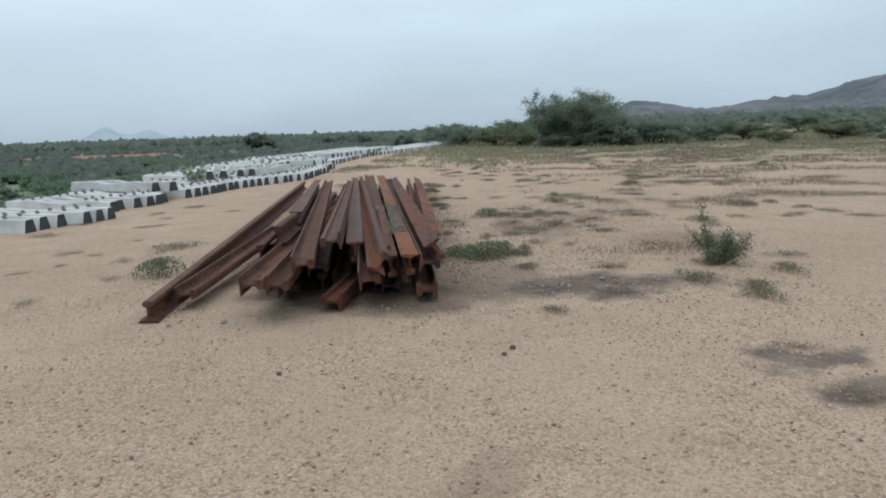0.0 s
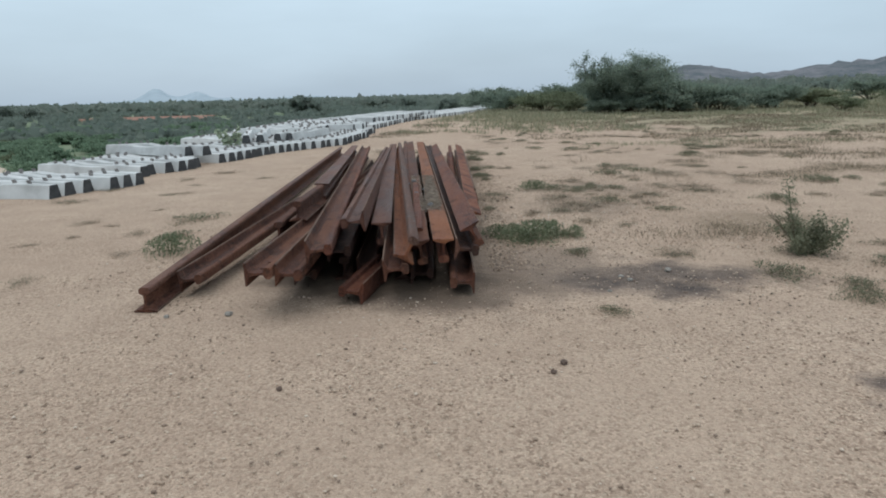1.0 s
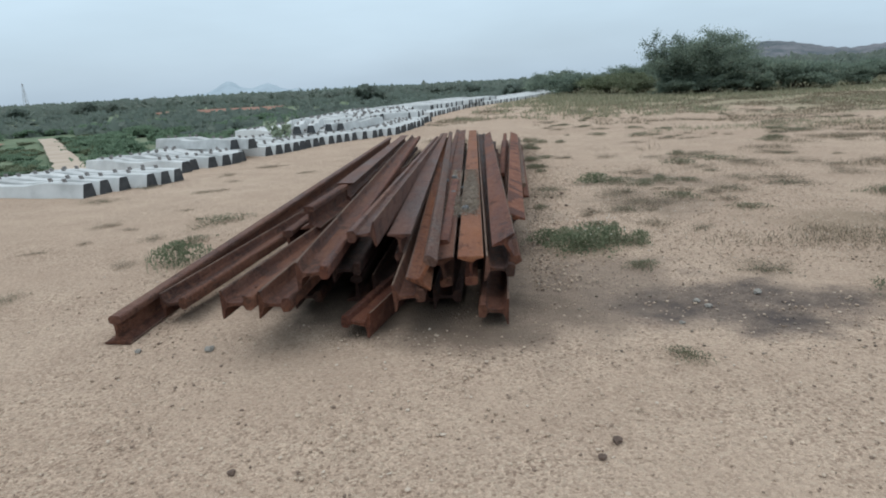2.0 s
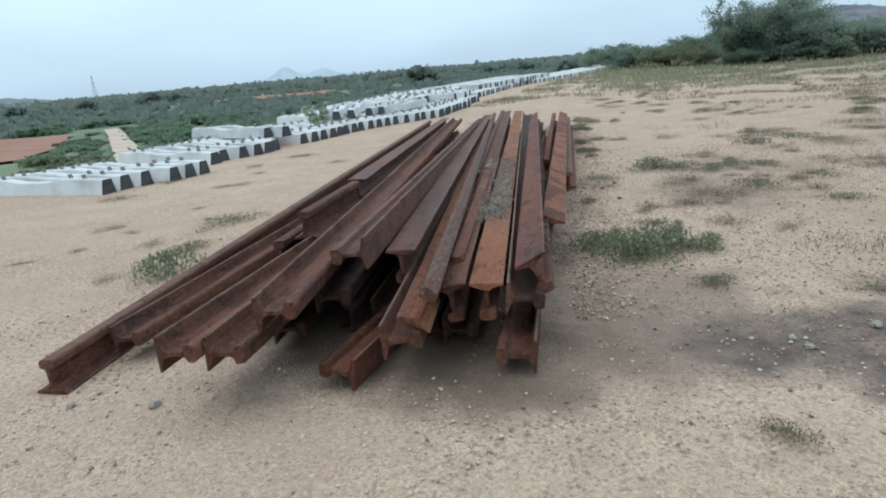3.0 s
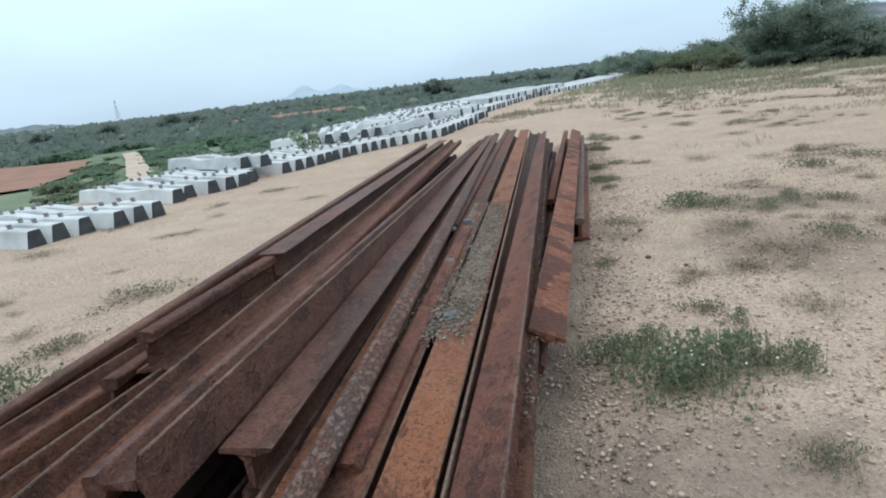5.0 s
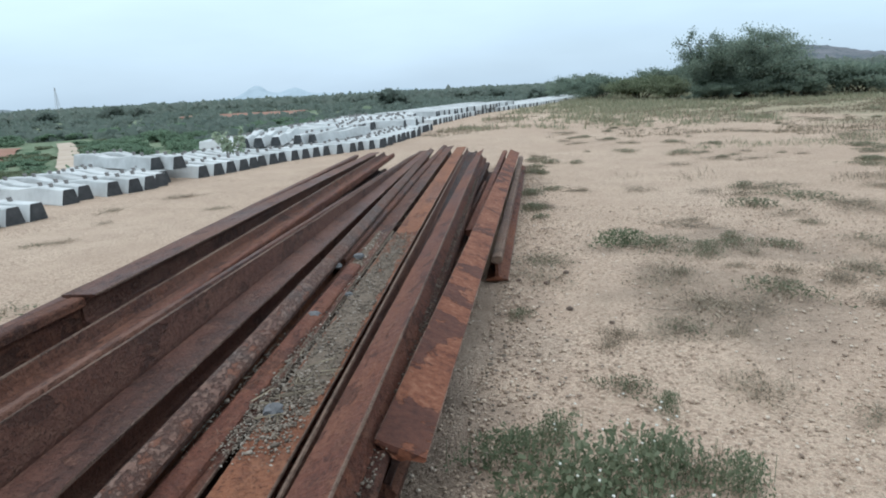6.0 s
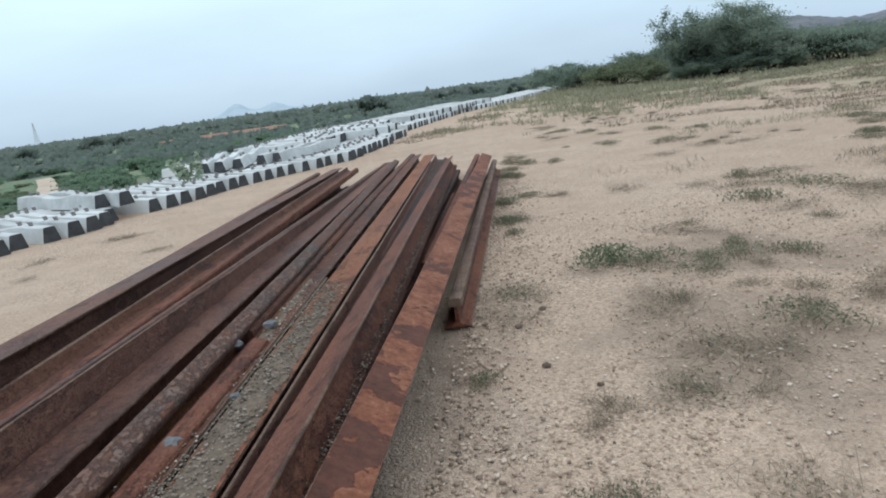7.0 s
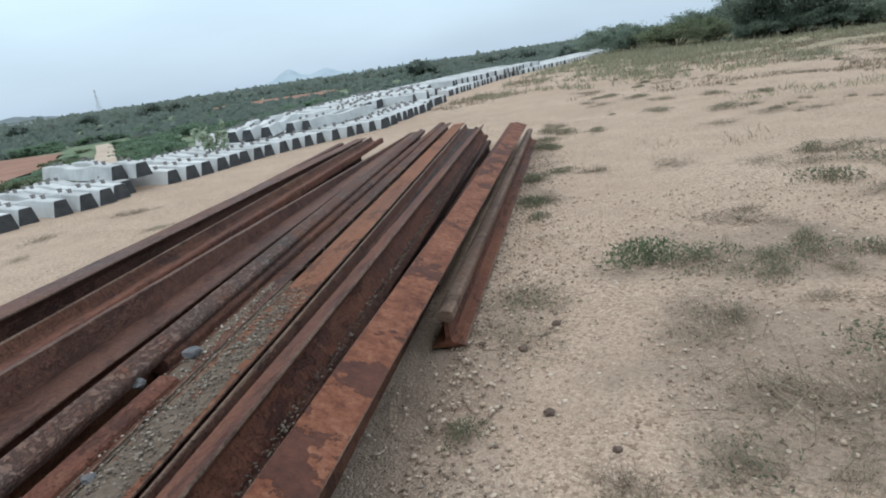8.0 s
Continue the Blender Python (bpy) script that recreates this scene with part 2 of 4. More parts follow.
def concrete_material():
    m, nt, b = mat("pale_concrete", 0.9, 0, 0.25)
    v, rnd = shifted(nt, coords(nt))
    n1, n2 = noise_node(nt, v, 2.5, 6, 0.6), noise_node(nt, v, 40, 4, 0.7)
    f = math_node(nt, "ADD", math_node(nt, "MULTIPLY", n1, 0.8), math_node(nt, "MULTIPLY", rnd, 0.2))
    col = ramp_node(nt, f, ((0.3, (0.36, 0.365, 0.36)), (0.5, (0.50, 0.51, 0.505)), (0.7, (0.61, 0.62, 0.612))))
    col = mix_node(nt, range_node(nt, n2, 0.5, 0.8, 0, 0.35), col, (0.36, 0.35, 0.33))
    nt.links.new(col, b.inputs["Base Color"])
    bump_node(nt, b, n2, 0.35, 0.004)
    return m


def plain_material(name, a, c, scale=8.0, rough=0.85, bump=0.3, dist=0.01, metal=0.0):
    m, nt, b = mat(name, rough, metal)
    v, rnd = shifted(nt, coords(nt))
    n1, n2 = noise_node(nt, v, scale, 5, 0.6), noise_node(nt, v, scale * 9, 4, 0.7)
    f = math_node(nt, "ADD", math_node(nt, "MULTIPLY", n1, 0.7), math_node(nt, "MULTIPLY", n2, 0.3))
    nt.links.new(ramp_node(nt, f, ((0.32, a), (0.68, c))), b.inputs["Base Color"])
    bump_node(nt, b, n2, bump, dist)
    return m


def island_material(name, stops, rough=0.8, trans=0.0, patch=0.0):
    """Many small loose pieces, each with its own tint."""
    m, nt, b = mat(name, rough, 0, 0.25)
    g, oi = nt.nodes.new("ShaderNodeNewGeometry"), nt.nodes.new("ShaderNodeObjectInfo")
    f = math_node(nt, "ADD", math_node(nt, "MULTIPLY", g.outputs["Random Per Island"], 0.75 - patch), math_node(nt, "MULTIPLY", oi.outputs["Random"], 0.25))
    if patch:
        f = math_node(nt, "ADD", f, math_node(nt, "MULTIPLY", noise_node(nt, coords(nt), 0.05, 4), patch))
    col = ramp_node(nt, f, stops)
    nt.links.new(col, b.inputs["Base Color"])
    if trans:
        tl, mx = nt.nodes.new("ShaderNodeBsdfTranslucent"), nt.nodes.new("ShaderNodeMixShader")
        nt.links.new(col, tl.inputs[0])
        mx.inputs[0].default_value = trans
        nt.links.new(b.outputs[0], mx.inputs[1])
        nt.links.new(tl.outputs[0], mx.inputs[2])
        nt.links.new(mx.outputs[0], nt.nodes["Material Output"].inputs[0])
    return m


STAINS_AND_SHADE = (
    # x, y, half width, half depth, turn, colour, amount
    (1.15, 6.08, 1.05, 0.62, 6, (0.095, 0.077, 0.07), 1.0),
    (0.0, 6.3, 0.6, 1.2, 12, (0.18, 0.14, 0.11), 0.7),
    # two patches of shade beneath the rails, put into the ground colour
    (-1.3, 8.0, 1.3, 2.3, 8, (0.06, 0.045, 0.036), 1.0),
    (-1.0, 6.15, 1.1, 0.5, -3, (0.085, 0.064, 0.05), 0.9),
    (0.75, 9.35, 0.65, 0.5, 15, (0.30, 0.235, 0.175), 0.4),
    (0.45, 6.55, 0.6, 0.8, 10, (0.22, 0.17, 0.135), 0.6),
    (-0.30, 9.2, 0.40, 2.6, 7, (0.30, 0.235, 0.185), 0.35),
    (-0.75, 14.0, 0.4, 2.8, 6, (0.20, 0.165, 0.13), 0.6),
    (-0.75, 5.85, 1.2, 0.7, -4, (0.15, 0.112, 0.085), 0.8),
    (1.05, 9.6, 0.8, 0.9, 20, (0.24, 0.185, 0.14), 0.6),
    (2.1, 4.3, 0.45, 0.3, 0, (0.10, 0.08, 0.075), 0.8),
    (2.1, 3.6, 0.4, 0.3, 15, (0.10, 0.08, 0.075), 0.8),
    (2.6, 8.4, 1.0, 0.7, 0, (0.25, 0.19, 0.13), 0.6),
    (1.2, 10.9, 1.1, 0.6, 0, (0.22, 0.17, 0.13), 0.65),
    (-2.9, 1.2, 1.2, 0.8, 0, (0.36, 0.24, 0.17), 0.5),
    (0.15, 2.9, 0.5, 0.22, 0, (0.27, 0.19, 0.14), 0.5),
)
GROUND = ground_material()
RUST = rust_material("brown_rust", (0.030, 0.0125, 0.0088), (0.088, 0.0335, 0.0205), (0.165, 0.072, 0.043))
RUST_GREY = rust_material("dull_rust", (0.048, 0.0195, 0.0135), (0.105, 0.043, 0.029), (0.17, 0.083, 0.056), 0.0, 0.68, 0.22)
RUST_RED = rust_material("red_rust", (0.046, 0.015, 0.0095), (0.125, 0.042, 0.0245), (0.205, 0.086, 0.050), 0.0, 0.8, 0.5)
RUST_ORANGE = rust_material("orange_rust", (0.07, 0.024, 0.013), (0.175, 0.062, 0.029), (0.27, 0.115, 0.058), 0.0, 0.8, 0.8)
RUST_DUST = rust_material("dusty_rust_edge", (0.07, 0.04, 0.029), (0.14, 0.084, 0.06), (0.22, 0.15, 0.11), 0.0, 0.8, 0.2)
RUST_SCALE = scaled_rust_material()
RUST_SPOT = spotted_rust_material()
# darker copy of the brown rust: the stack's inner shade put into colour
RUST_SHADED = rust_material("shaded_rust", (0.018, 0.0095, 0.0075), (0.044, 0.020, 0.015), (0.088, 0.043, 0.031))
CONCRETE = concrete_material()
TAR = plain_material("dark_end_paint", (0.035, 0.037, 0.04), (0.085, 0.087, 0.09), 9)
INSERT = plain_material("dull_iron_insert", (0.15, 0.14, 0.135), (0.30, 0.28, 0.265), 30)
SILT = plain_material("caked_silt", (0.10, 0.074, 0.054), (0.215, 0.165, 0.122), 45, 0.95, 0.8, 0.006)
STONE_GREY = plain_material("grey_stone", (0.18, 0.165, 0.145), (0.34, 0.315, 0.28), 18)
STONE_BLUE = plain_material("blue_grey_ballast_stone", (0.085, 0.085, 0.09), (0.19, 0.185, 0.185), 22)
STONE_DARK = plain_material("dark_clod", (0.07, 0.05, 0.04), (0.16, 0.11, 0.085), 18)
PEBBLES = island_material("pebble_mix", ((0.08, (0.20, 0.145, 0.11)), (0.3, (0.38, 0.285, 0.21)), (0.7, (0.52, 0.41, 0.315)), (0.97, (0.70, 0.63, 0.55))))
BALLAST = island_material("ballast_mix", ((0.1, (0.085, 0.066, 0.052)), (0.5, (0.185, 0.148, 0.115)), (0.85, (0.31, 0.26, 0.21)), (0.97, (0.48, 0.43, 0.37))))
DRY = island_material("dry_stalks", ((0.1, (0.13, 0.105, 0.075)), (0.5, (0.22, 0.18, 0.125)), (0.95, (0.38, 0.32, 0.225))), trans=0.2)
DRY_DARK = island_material("withered_stalks", ((0.1, (0.16, 0.128, 0.094)), (0.5, (0.25, 0.205, 0.15)), (0.95, (0.42, 0.355, 0.265))), trans=0.2)
DULL = island_material("dull_weed_leaf", ((0.1, (0.12, 0.135, 0.085)), (0.5, (0.175, 0.185, 0.12)), (0.95, (0.25, 0.25, 0.17))), trans=0.4)
GREEN = island_material("weed_green", ((0.1, (0.12, 0.145, 0.085)), (0.5, (0.18, 0.205, 0.125)), (0.95, (0.27, 0.29, 0.19))), trans=0.5)
GRASS = island_material("grass_mix", ((0.1, (0.19, 0.20, 0.125)), (0.5, (0.27, 0.265, 0.175)), (0.95, (0.37, 0.33, 0.235))), trans=0.35)
# next two leaf colours are lightened: haze over the bushes, painted in
LEAF = island_material("hazed_scrub_leaf", ((0.1, (0.15, 0.195, 0.155)), (0.5, (0.205, 0.255, 0.20)), (0.95, (0.28, 0.325, 0.25))), trans=0.6)
LEAF_PLAIN_HAZED = island_material("hazed_plain_leaf", ((0.1, (0.155, 0.225, 0.15)), (0.5, (0.195, 0.27, 0.18)), (0.95, (0.24, 0.32, 0.215))), trans=0.55)
LEAF_PALE = island_material("pale_leaf", ((0.1, (0.30, 0.36, 0.25)), (0.5, (0.40, 0.45, 0.33)), (0.95, (0.52, 0.54, 0.42))), trans=0.4)
# greyed leaf colour for the distance, with the haze painted into it
LEAF_FAR_HAZED = island_material("far_scrub", ((0.1, (0.15, 0.185, 0.16)), (0.45, (0.19, 0.225, 0.19)), (0.8, (0.22, 0.245, 0.21)), (0.95, (0.26, 0.24, 0.215))), trans=0.5, patch=0.35)
BARK = plain_material("scrub_bark", (0.06, 0.045, 0.035), (0.14, 0.11, 0.085), 20)
FLOWER = plain_material("white_petal", (0.6, 0.58, 0.5), (0.75, 0.74, 0.68), 20)


def hill_material(name, rock, green):
    m, nt, b = mat(name, 0.95, 0, 0.1)
    v = coords(nt)
    n1, n2 = noise_node(nt, v, 0.012, 7, 0.6), noise_node(nt, v, 0.07, 6, 0.7)
    f = math_node(nt, "ADD", math_node(nt, "MULTIPLY", n1, 0.55), math_node(nt, "MULTIPLY", n2, 0.45))
    nt.links.new(ramp_node(nt, f, ((0.42, green), (0.58, rock))), b.inputs["Base Color"])
    bump_node(nt, b, n2, 0.8, 6.0)
    return m


# distance haze is mixed into these hill colours as blue-grey, palest farthest off
HILL = hill_material("hazed_granite_hill", (0.20, 0.20, 0.215), (0.095, 0.115, 0.125))
HILL_MID = hill_material("hazed_scrubby_hill", (0.205, 0.23, 0.24), (0.15, 0.18, 0.185))
HILL_FAR = hill_material("haze_painted_hill", (0.40, 0.47, 0.52), (0.34, 0.41, 0.46))
FIELD = plain_material("red_ploughed_soil", (0.20, 0.105, 0.07), (0.31, 0.17, 0.12), 0.25, 0.95, 0.5, 0.1)
TRACK = plain_material("pale_track_dirt", (0.36, 0.28, 0.21), (0.50, 0.41, 0.33), 0.4, 0.95, 0.4, 0.05)


# mesh helpers
def mesh_from(name, verts, faces, material, smooth=False):
    me = bpy.data.meshes.new(name)
    me.from_pydata([tuple(v) for v in verts], [], [tuple(f) for f in faces])
    me.materials.append(material)
    if smooth:
        me.polygons.foreach_set("use_smooth", [True] * len(me.polygons))
    me.update()
    return me


def part(name, me, parent, m=None, label=""):
    ob = new(name, me)
    ob.parent = parent
    if m is not None:
        ob.matrix_basis = m
    return tagged(ob, label)


def quads_mesh(name, centres, u, v, material):
    """Loose four-cornered pieces: centre, half side u, half side v."""
    n = len(centres)
    verts = np.stack([centres - u - v, centres + u - v, centres + u * 0.6 + v, centres - u * 0.6 + v], 1).reshape(-1, 3)
    me = bpy.data.meshes.new(name)
    me.vertices.add(4 * n)
    me.vertices.foreach_set("co", verts.astype(np.float32).ravel())
    me.loops.add(4 * n)
    me.loops.foreach_set("vertex_index", np.arange(4 * n, dtype=np.int32))
    me.polygons.add(n)
    me.polygons.foreach_set("loop_start", np.arange(0, 4 * n, 4, dtype=np.int32))
    me.materials.append(material)
    me.update(calc_edges=True)
    return me


def unit(a):
    return a / np.maximum(np.linalg.norm(a, axis=1, keepdims=True), 1e-6)


def leaves_mesh(name, centres, size, material, rng, stretch=1.0, flat=0.0):
    n = len(centres)
    a = rng.normal(size=(n, 3))
    a[:, 2] *= 1 - flat
    a = unit(a)
    b = unit(np.cross(a, rng.normal(size=(n, 3))))
    s = size * rng.uniform(0.6, 1.4, (n, 1))
    return quads_mesh(name, centres, b * s * 0.5, a * s * 0.5 * stretch, material)


def blades_mesh(name, bases, height, width, lean, material, rng):
    """Upright or lying blades, each one narrow quad that tapers."""
    n = len(bases)
    h = np.asarray(height).reshape(-1, 1) * rng.uniform(0.5, 1.2, (n, 1))
    ang = rng.uniform(0, 2 * np.pi, n)
    tilt = np.abs(rng.normal(size=n)) * lean if lean < 1.2 else np.clip((0.75 if lean < 2.5 else 1.3) + 0.3 * rng.normal(size=n), 0.15, 1.53)
    d = np.stack([np.cos(ang) * np.sin(tilt), np.sin(ang) * np.sin(tilt), np.abs(np.cos(tilt)) + 0.02], 1)
    side = np.stack([-np.sin(ang), np.cos(ang), np.zeros(n)], 1)
    side = unit(side + 0.4 * rng.normal(size=(n, 3)))
    w = np.asarray(width).reshape(-1, 1) * rng.uniform(0.6, 1.3, (n, 1))
    return quads_mesh(name, bases + d * h / 2, side * w / 2, d * h / 2, material)


def ico_data():
    bm = bmesh.new()
    bmesh.ops.create_icosphere(bm, subdivisions=1, radius=1.0)
    v = np.array([x.co[:] for x in bm.verts])
    f = np.array([[x.index for x in p.verts] for p in bm.faces])
    bm.free()
    return v, f


ICO_V, ICO_F = ico_data()


def pebbles_mesh(name, centres, radius, material, rng, flat=0.6):
    n, k = len(centres), len(ICO_V)
    shape = ICO_V[None] * rng.uniform(0.65, 1.25, (n, k, 1))
    s = np.asarray(radius).reshape(-1, 1, 1) * rng.uniform(0.7, 1.3, (n, 1, 3))
    s[:, :, 2] *= flat
    ang = rng.uniform(0, 2 * np.pi, n)
    c, sn = np.cos(ang), np.sin(ang)
    p = shape * s
    q = np.stack([p[..., 0] * c[:, None] - p[..., 1] * sn[:, None], p[..., 0] * sn[:, None] + p[..., 1] * c[:, None], p[..., 2]], 2)
    verts = (q + centres[:, None]).reshape(-1, 3)
    faces = (ICO_F[None] + (np.arange(n) * k)[:, None, None]).reshape(-1, 3)
    me = bpy.data.meshes.new(name)
    me.vertices.add(len(verts))
    me.vertices.foreach_set("co", verts.astype(np.float32).ravel())
    me.loops.add(len(faces) * 3)
    me.loops.foreach_set("vertex_index", faces.astype(np.int32).ravel())
    me.polygons.add(len(faces))
    me.polygons.foreach_set("loop_start", np.arange(0, len(faces) * 3, 3, dtype=np.int32))
    me.materials.append(material)
    me.update(calc_edges=True)
    return me


# ground: the filled plateau, its bank and the low plain, one sheet to the horizon
EDGE_Y = (-400, 0, 10.4, 11.5, 13, 16, 18, 20, 24, 28, 35, 45, 57, 66, 90, 200, 3200)
ROW_X = (-9, -7.6, -6.5, -6.05, -5.75, -5.85, -5.75, -5.5, -5.05, -4.6, -4.2, -3.2, -1.5, -0.3, 3.5, 24, 600)
PLAIN_Z = -4.5


def row_x(y):
    return np.interp(y, EDGE_Y, ROW_X)


def smooth01(t):
    t = np.clip(t, 0, 1)
    return t * t * (3 - 2 * t)


def ground_z(x, y):
    fall = smooth01((row_x(y) - 3.5 - x) / 9.0)
    roll = 0.5 * np.sin(x * 0.021 + 1) * np.sin(y * 0.017) + 0.3 * np.sin(x * 0.06) * np.sin(y * 0.045 + 2)
    return fall * (PLAIN_Z + roll * smooth01((np.hypot(x, y) - 30) / 60)) + (1 - fall) * 0.5 * smooth01((np.hypot(x, y - 8) - 60) / 150)


def spread(lo, hi, fine_lo, fine_hi, step, grow):
    mid = list(np.arange(fine_lo, fine_hi + 1e-6, step))
    up, d = [mid[-1]], step
    while up[-1] < hi:
        d *= grow
        up.append(up[-1] + d)
    dn, d = [mid[0]], step
    while dn[-1] > lo:
        d *= grow
        dn.append(dn[-1] - d)
    return np.array(dn[:0:-1] + mid + up[1:])


def build_ground():
    xs, ys = spread(-3000, 3000, -7.5, 4.5, 0.1, 1.09), spread(-600, 3400, 0.5, 15, 0.1, 1.09)
    X, Y = np.meshgrid(xs, ys)
    Z = ground_z(X, Y)
    near = np.exp(-((X / 14) ** 2 + ((Y - 7) / 18) ** 2))
    flat = Z.ravel()
    for i, (x, y, k) in enumerate(zip(X.ravel(), Y.ravel(), near.ravel())):
        if k > 0.02:
            flat[i] += k * (0.016 * noise.noise((x * 1.3, y * 1.3, 0)) + 0.007 * noise.noise((x * 5, y * 5, 3)) - 0.005)
    nx, ny = len(xs), len(ys)
    idx = np.arange(nx * ny).reshape(ny, nx)
    faces = np.stack([idx[:-1, :-1], idx[:-1, 1:], idx[1:, 1:], idx[1:, :-1]], 2).reshape(-1, 4)
    verts = np.stack([X.ravel(), Y.ravel(), flat], 1)
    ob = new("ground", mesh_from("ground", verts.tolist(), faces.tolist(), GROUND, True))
    tagged(ob, "pale sandy gravel ground with dark stains, painted shade under rails and worn weeds", "ground", kind="structure")


build_ground()


def build_strip(name, pts, width, material, label, lift):
    verts, faces, n = [], [], 60
    for i in range(n + 1):
        t = i / n * (len(pts) - 1)
        k = min(int(t), len(pts) - 2)
        a, c = Vector(pts[k]), Vector(pts[k + 1])
        p = a.lerp(c, t - k)
        d = (c - a).normalized()
        s = Vector((d.y, -d.x)) * width * (0.5 + 0.12 * noise.noise((i * 0.35, 0, 5)))
        for q in (p - s, p + s):
            verts.append((q.x, q.y, float(ground_z(np.array(q.x), np.array(q.y))) + lift))
    for i in range(n):
        faces.append((2 * i, 2 * i + 1, 2 * i + 3, 2 * i + 2))
    tagged(new(name, mesh_from(name, verts, faces, material)), label, "track", kind="structure")


build_strip("road", ((-34, 42), (-45, 54), (-60.5, 70.5), (-73, 84), (-87, 98.5)), 2.4, TRACK, "pale dirt track that leads into the scrub", 0.45)


def build_field(name, corners, label):
    verts, faces, n = [], [], 14
    a, b2, c, d = (Vector(p) for p in corners)
    for i in range(n + 1):
        for j in range(n + 1):
            q = a.lerp(b2, i / n).lerp(d.lerp(c, i / n), j / n)
            q = q + Vector((noise.noise((q.x * 0.05, q.y * 0.05, 1)), noise.noise((q.x * 0.05, q.y * 0.05, 7)))) * 4
            verts.append((q.x, q.y, float(ground_z(np.array(q.x), np.array(q.y))) + 0.3))
    for i in range(n):
        for j in range(n):
            k = i * (n + 1) + j
            faces.append((k, k + 1, k + n + 2, k + n + 1))
    tagged(new(name, mesh_from(name, verts, faces, FIELD)), label, "field", kind="structure")


build_field("field_1", ((-84, 48), (-62, 58), (-90, 95), (-150, 95)), "red ploughed field below the bank")
build_field("field_2", ((-130, 190), (-95, 200), (-105, 235), (-150, 225)), "red bare field among scrub")


# hills on the skyline: bumps by direction (degrees right of the y axis), height angle and spread
def build_hill(name, dist, bumps, az0, az1, material, label, rough, base=-6.0):
    n, k = 150, 14
    verts, faces = [], []
    for i in range(n + 1):
        az = az0 + (az1 - az0) * i / n
        el = sum(h * math.exp(-((az - a) / s) ** 2) for a, h, s in bumps)
        fade = min(1, 8 * i / n, 8 * (n - i) / n)
        for j in range(k + 1):
            u = j / k
            r = dist * (1 + 0.28 * (u - 1))
            top = dist * math.tan(radians(el)) * fade
            z = base + (top - base) * math.sin(u * math.pi / 2) ** 1.15
            z += rough * fade * u * (noise.fractal((az * 0.9, u * 3, 2), 0.8, 2.1, 6) * 1.0)
            verts.append((r * math.sin(radians(az)), r * math.cos(radians(az)), z))
    for i in range(n):
        for j in range(k):
            q = i * (k + 1) + j
            faces.append((q, q + k + 1, q + k + 2, q + 1))
    tagged(new(name, mesh_from(name, verts, faces, material, True)), label, "hill", kind="structure")


build_hill("backdrop_1", 1000, ((15.0, 1.75, 4.4), (21.5, 0.55, 3), (25, 1.3, 3.2), (29.5, 1.2, 3), (34.5, 2.8, 4.5), (46, 3.8, 9)), 6, 70, HILL, "rocky scrub-covered granite ridge, haze painted into its colour", 5)
build_hill("backdrop_2", 2300, ((-28.7, 0.72, 1.0), (-25.6, 0.45, 0.85), (-27, 0.30, 4.5), (-17, 0.18, 2.5)), -38, -8, HILL_FAR, "pair of hills on the horizon, painted pale blue as haze", 4)
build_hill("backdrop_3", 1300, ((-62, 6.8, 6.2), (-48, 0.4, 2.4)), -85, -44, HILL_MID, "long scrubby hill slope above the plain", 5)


# railway rails: flat-bottomed section, head up at roll 0
HEAD_HALF = ((0.0, 0.086), (0.022, 0.0855), (0.032, 0.081), (0.0365, 0.072), (0.0365, 0.047), (0.033, 0.044), (0.012, 0.034))
WEB_HALF = ((0.012, 0.034), (0.0085, 0.024), (0.0083, -0.03), (0.013, -0.052))
FOOT_HALF = ((0.013, -0.052), (0.028, -0.0625), (0.070, -0.0735), (0.075, -0.077), (0.075, -0.084), (0.0725, -0.086))


def bar_mesh(name, half, length, material, seed):
    """One strip of the section drawn out along y, sealed where the strips meet, so that it can be drilled."""
    rng = random.Random(seed)
    pts = list(half) + [(-x, z) for x, z in reversed(half) if x > 0]
    n, seg = len(pts), max(6, int(length / 0.3))
    verts, faces = [], []
    for i in range(seg + 1):
        y = length * i / seg + (rng.uniform(-0.05, 0.05) if 0 < i < seg else 0)
        for x, z in pts:
            j = 0.0012
            cut = rng.uniform(-0.005, 0.005) if i in (0, seg) else 0
            verts.append((x + rng.uniform(-j, j), y + cut, z + rng.uniform(-j, j)))
    for i in range(seg):
        for k in range(n):
            a, b2 = i * n + k, i * n + (k + 1) % n
            faces.append((a, a + n, b2 + n, b2))
    faces.append(tuple(range(n)))
    faces.append(tuple(seg * n + k for k in reversed(range(n))))
    me = mesh_from(name, verts, faces, material)
    if name == "foot":
        me.materials.append(RUST_DUST)
        for f in me.polygons:
            if abs(f.center.x) > 0.0715:
                f.material_index = 1
    return me


def drill(ob, holes):
    """Bolt holes through the web of a rail."""
    for y, z in holes:
        bm = bmesh.new()
        bmesh.ops.create_cone(bm, cap_ends=True, segments=14, radius1=0.016, radius2=0.016, depth=0.1, matrix=pose(0, y, z, 0, 90, 0))
        me = bpy.data.meshes.new("drill")
        bm.to_mesh(me)
        bm.free()
        cutter = new("drill", me)
        cutter.matrix_world = ob.matrix_world
        md = ob.modifiers.new("drill", "BOOLEAN")
        md.operation, md.solver, md.object = "DIFFERENCE", "EXACT", cutter
        bpy.context.view_layer.update()
        done = bpy.data.meshes.new_from_object(ob.evaluated_get(bpy.context.evaluated_depsgraph_get()))
        ob.modifiers.clear()
        ob.data = done
        bpy.data.objects.remove(cutter)


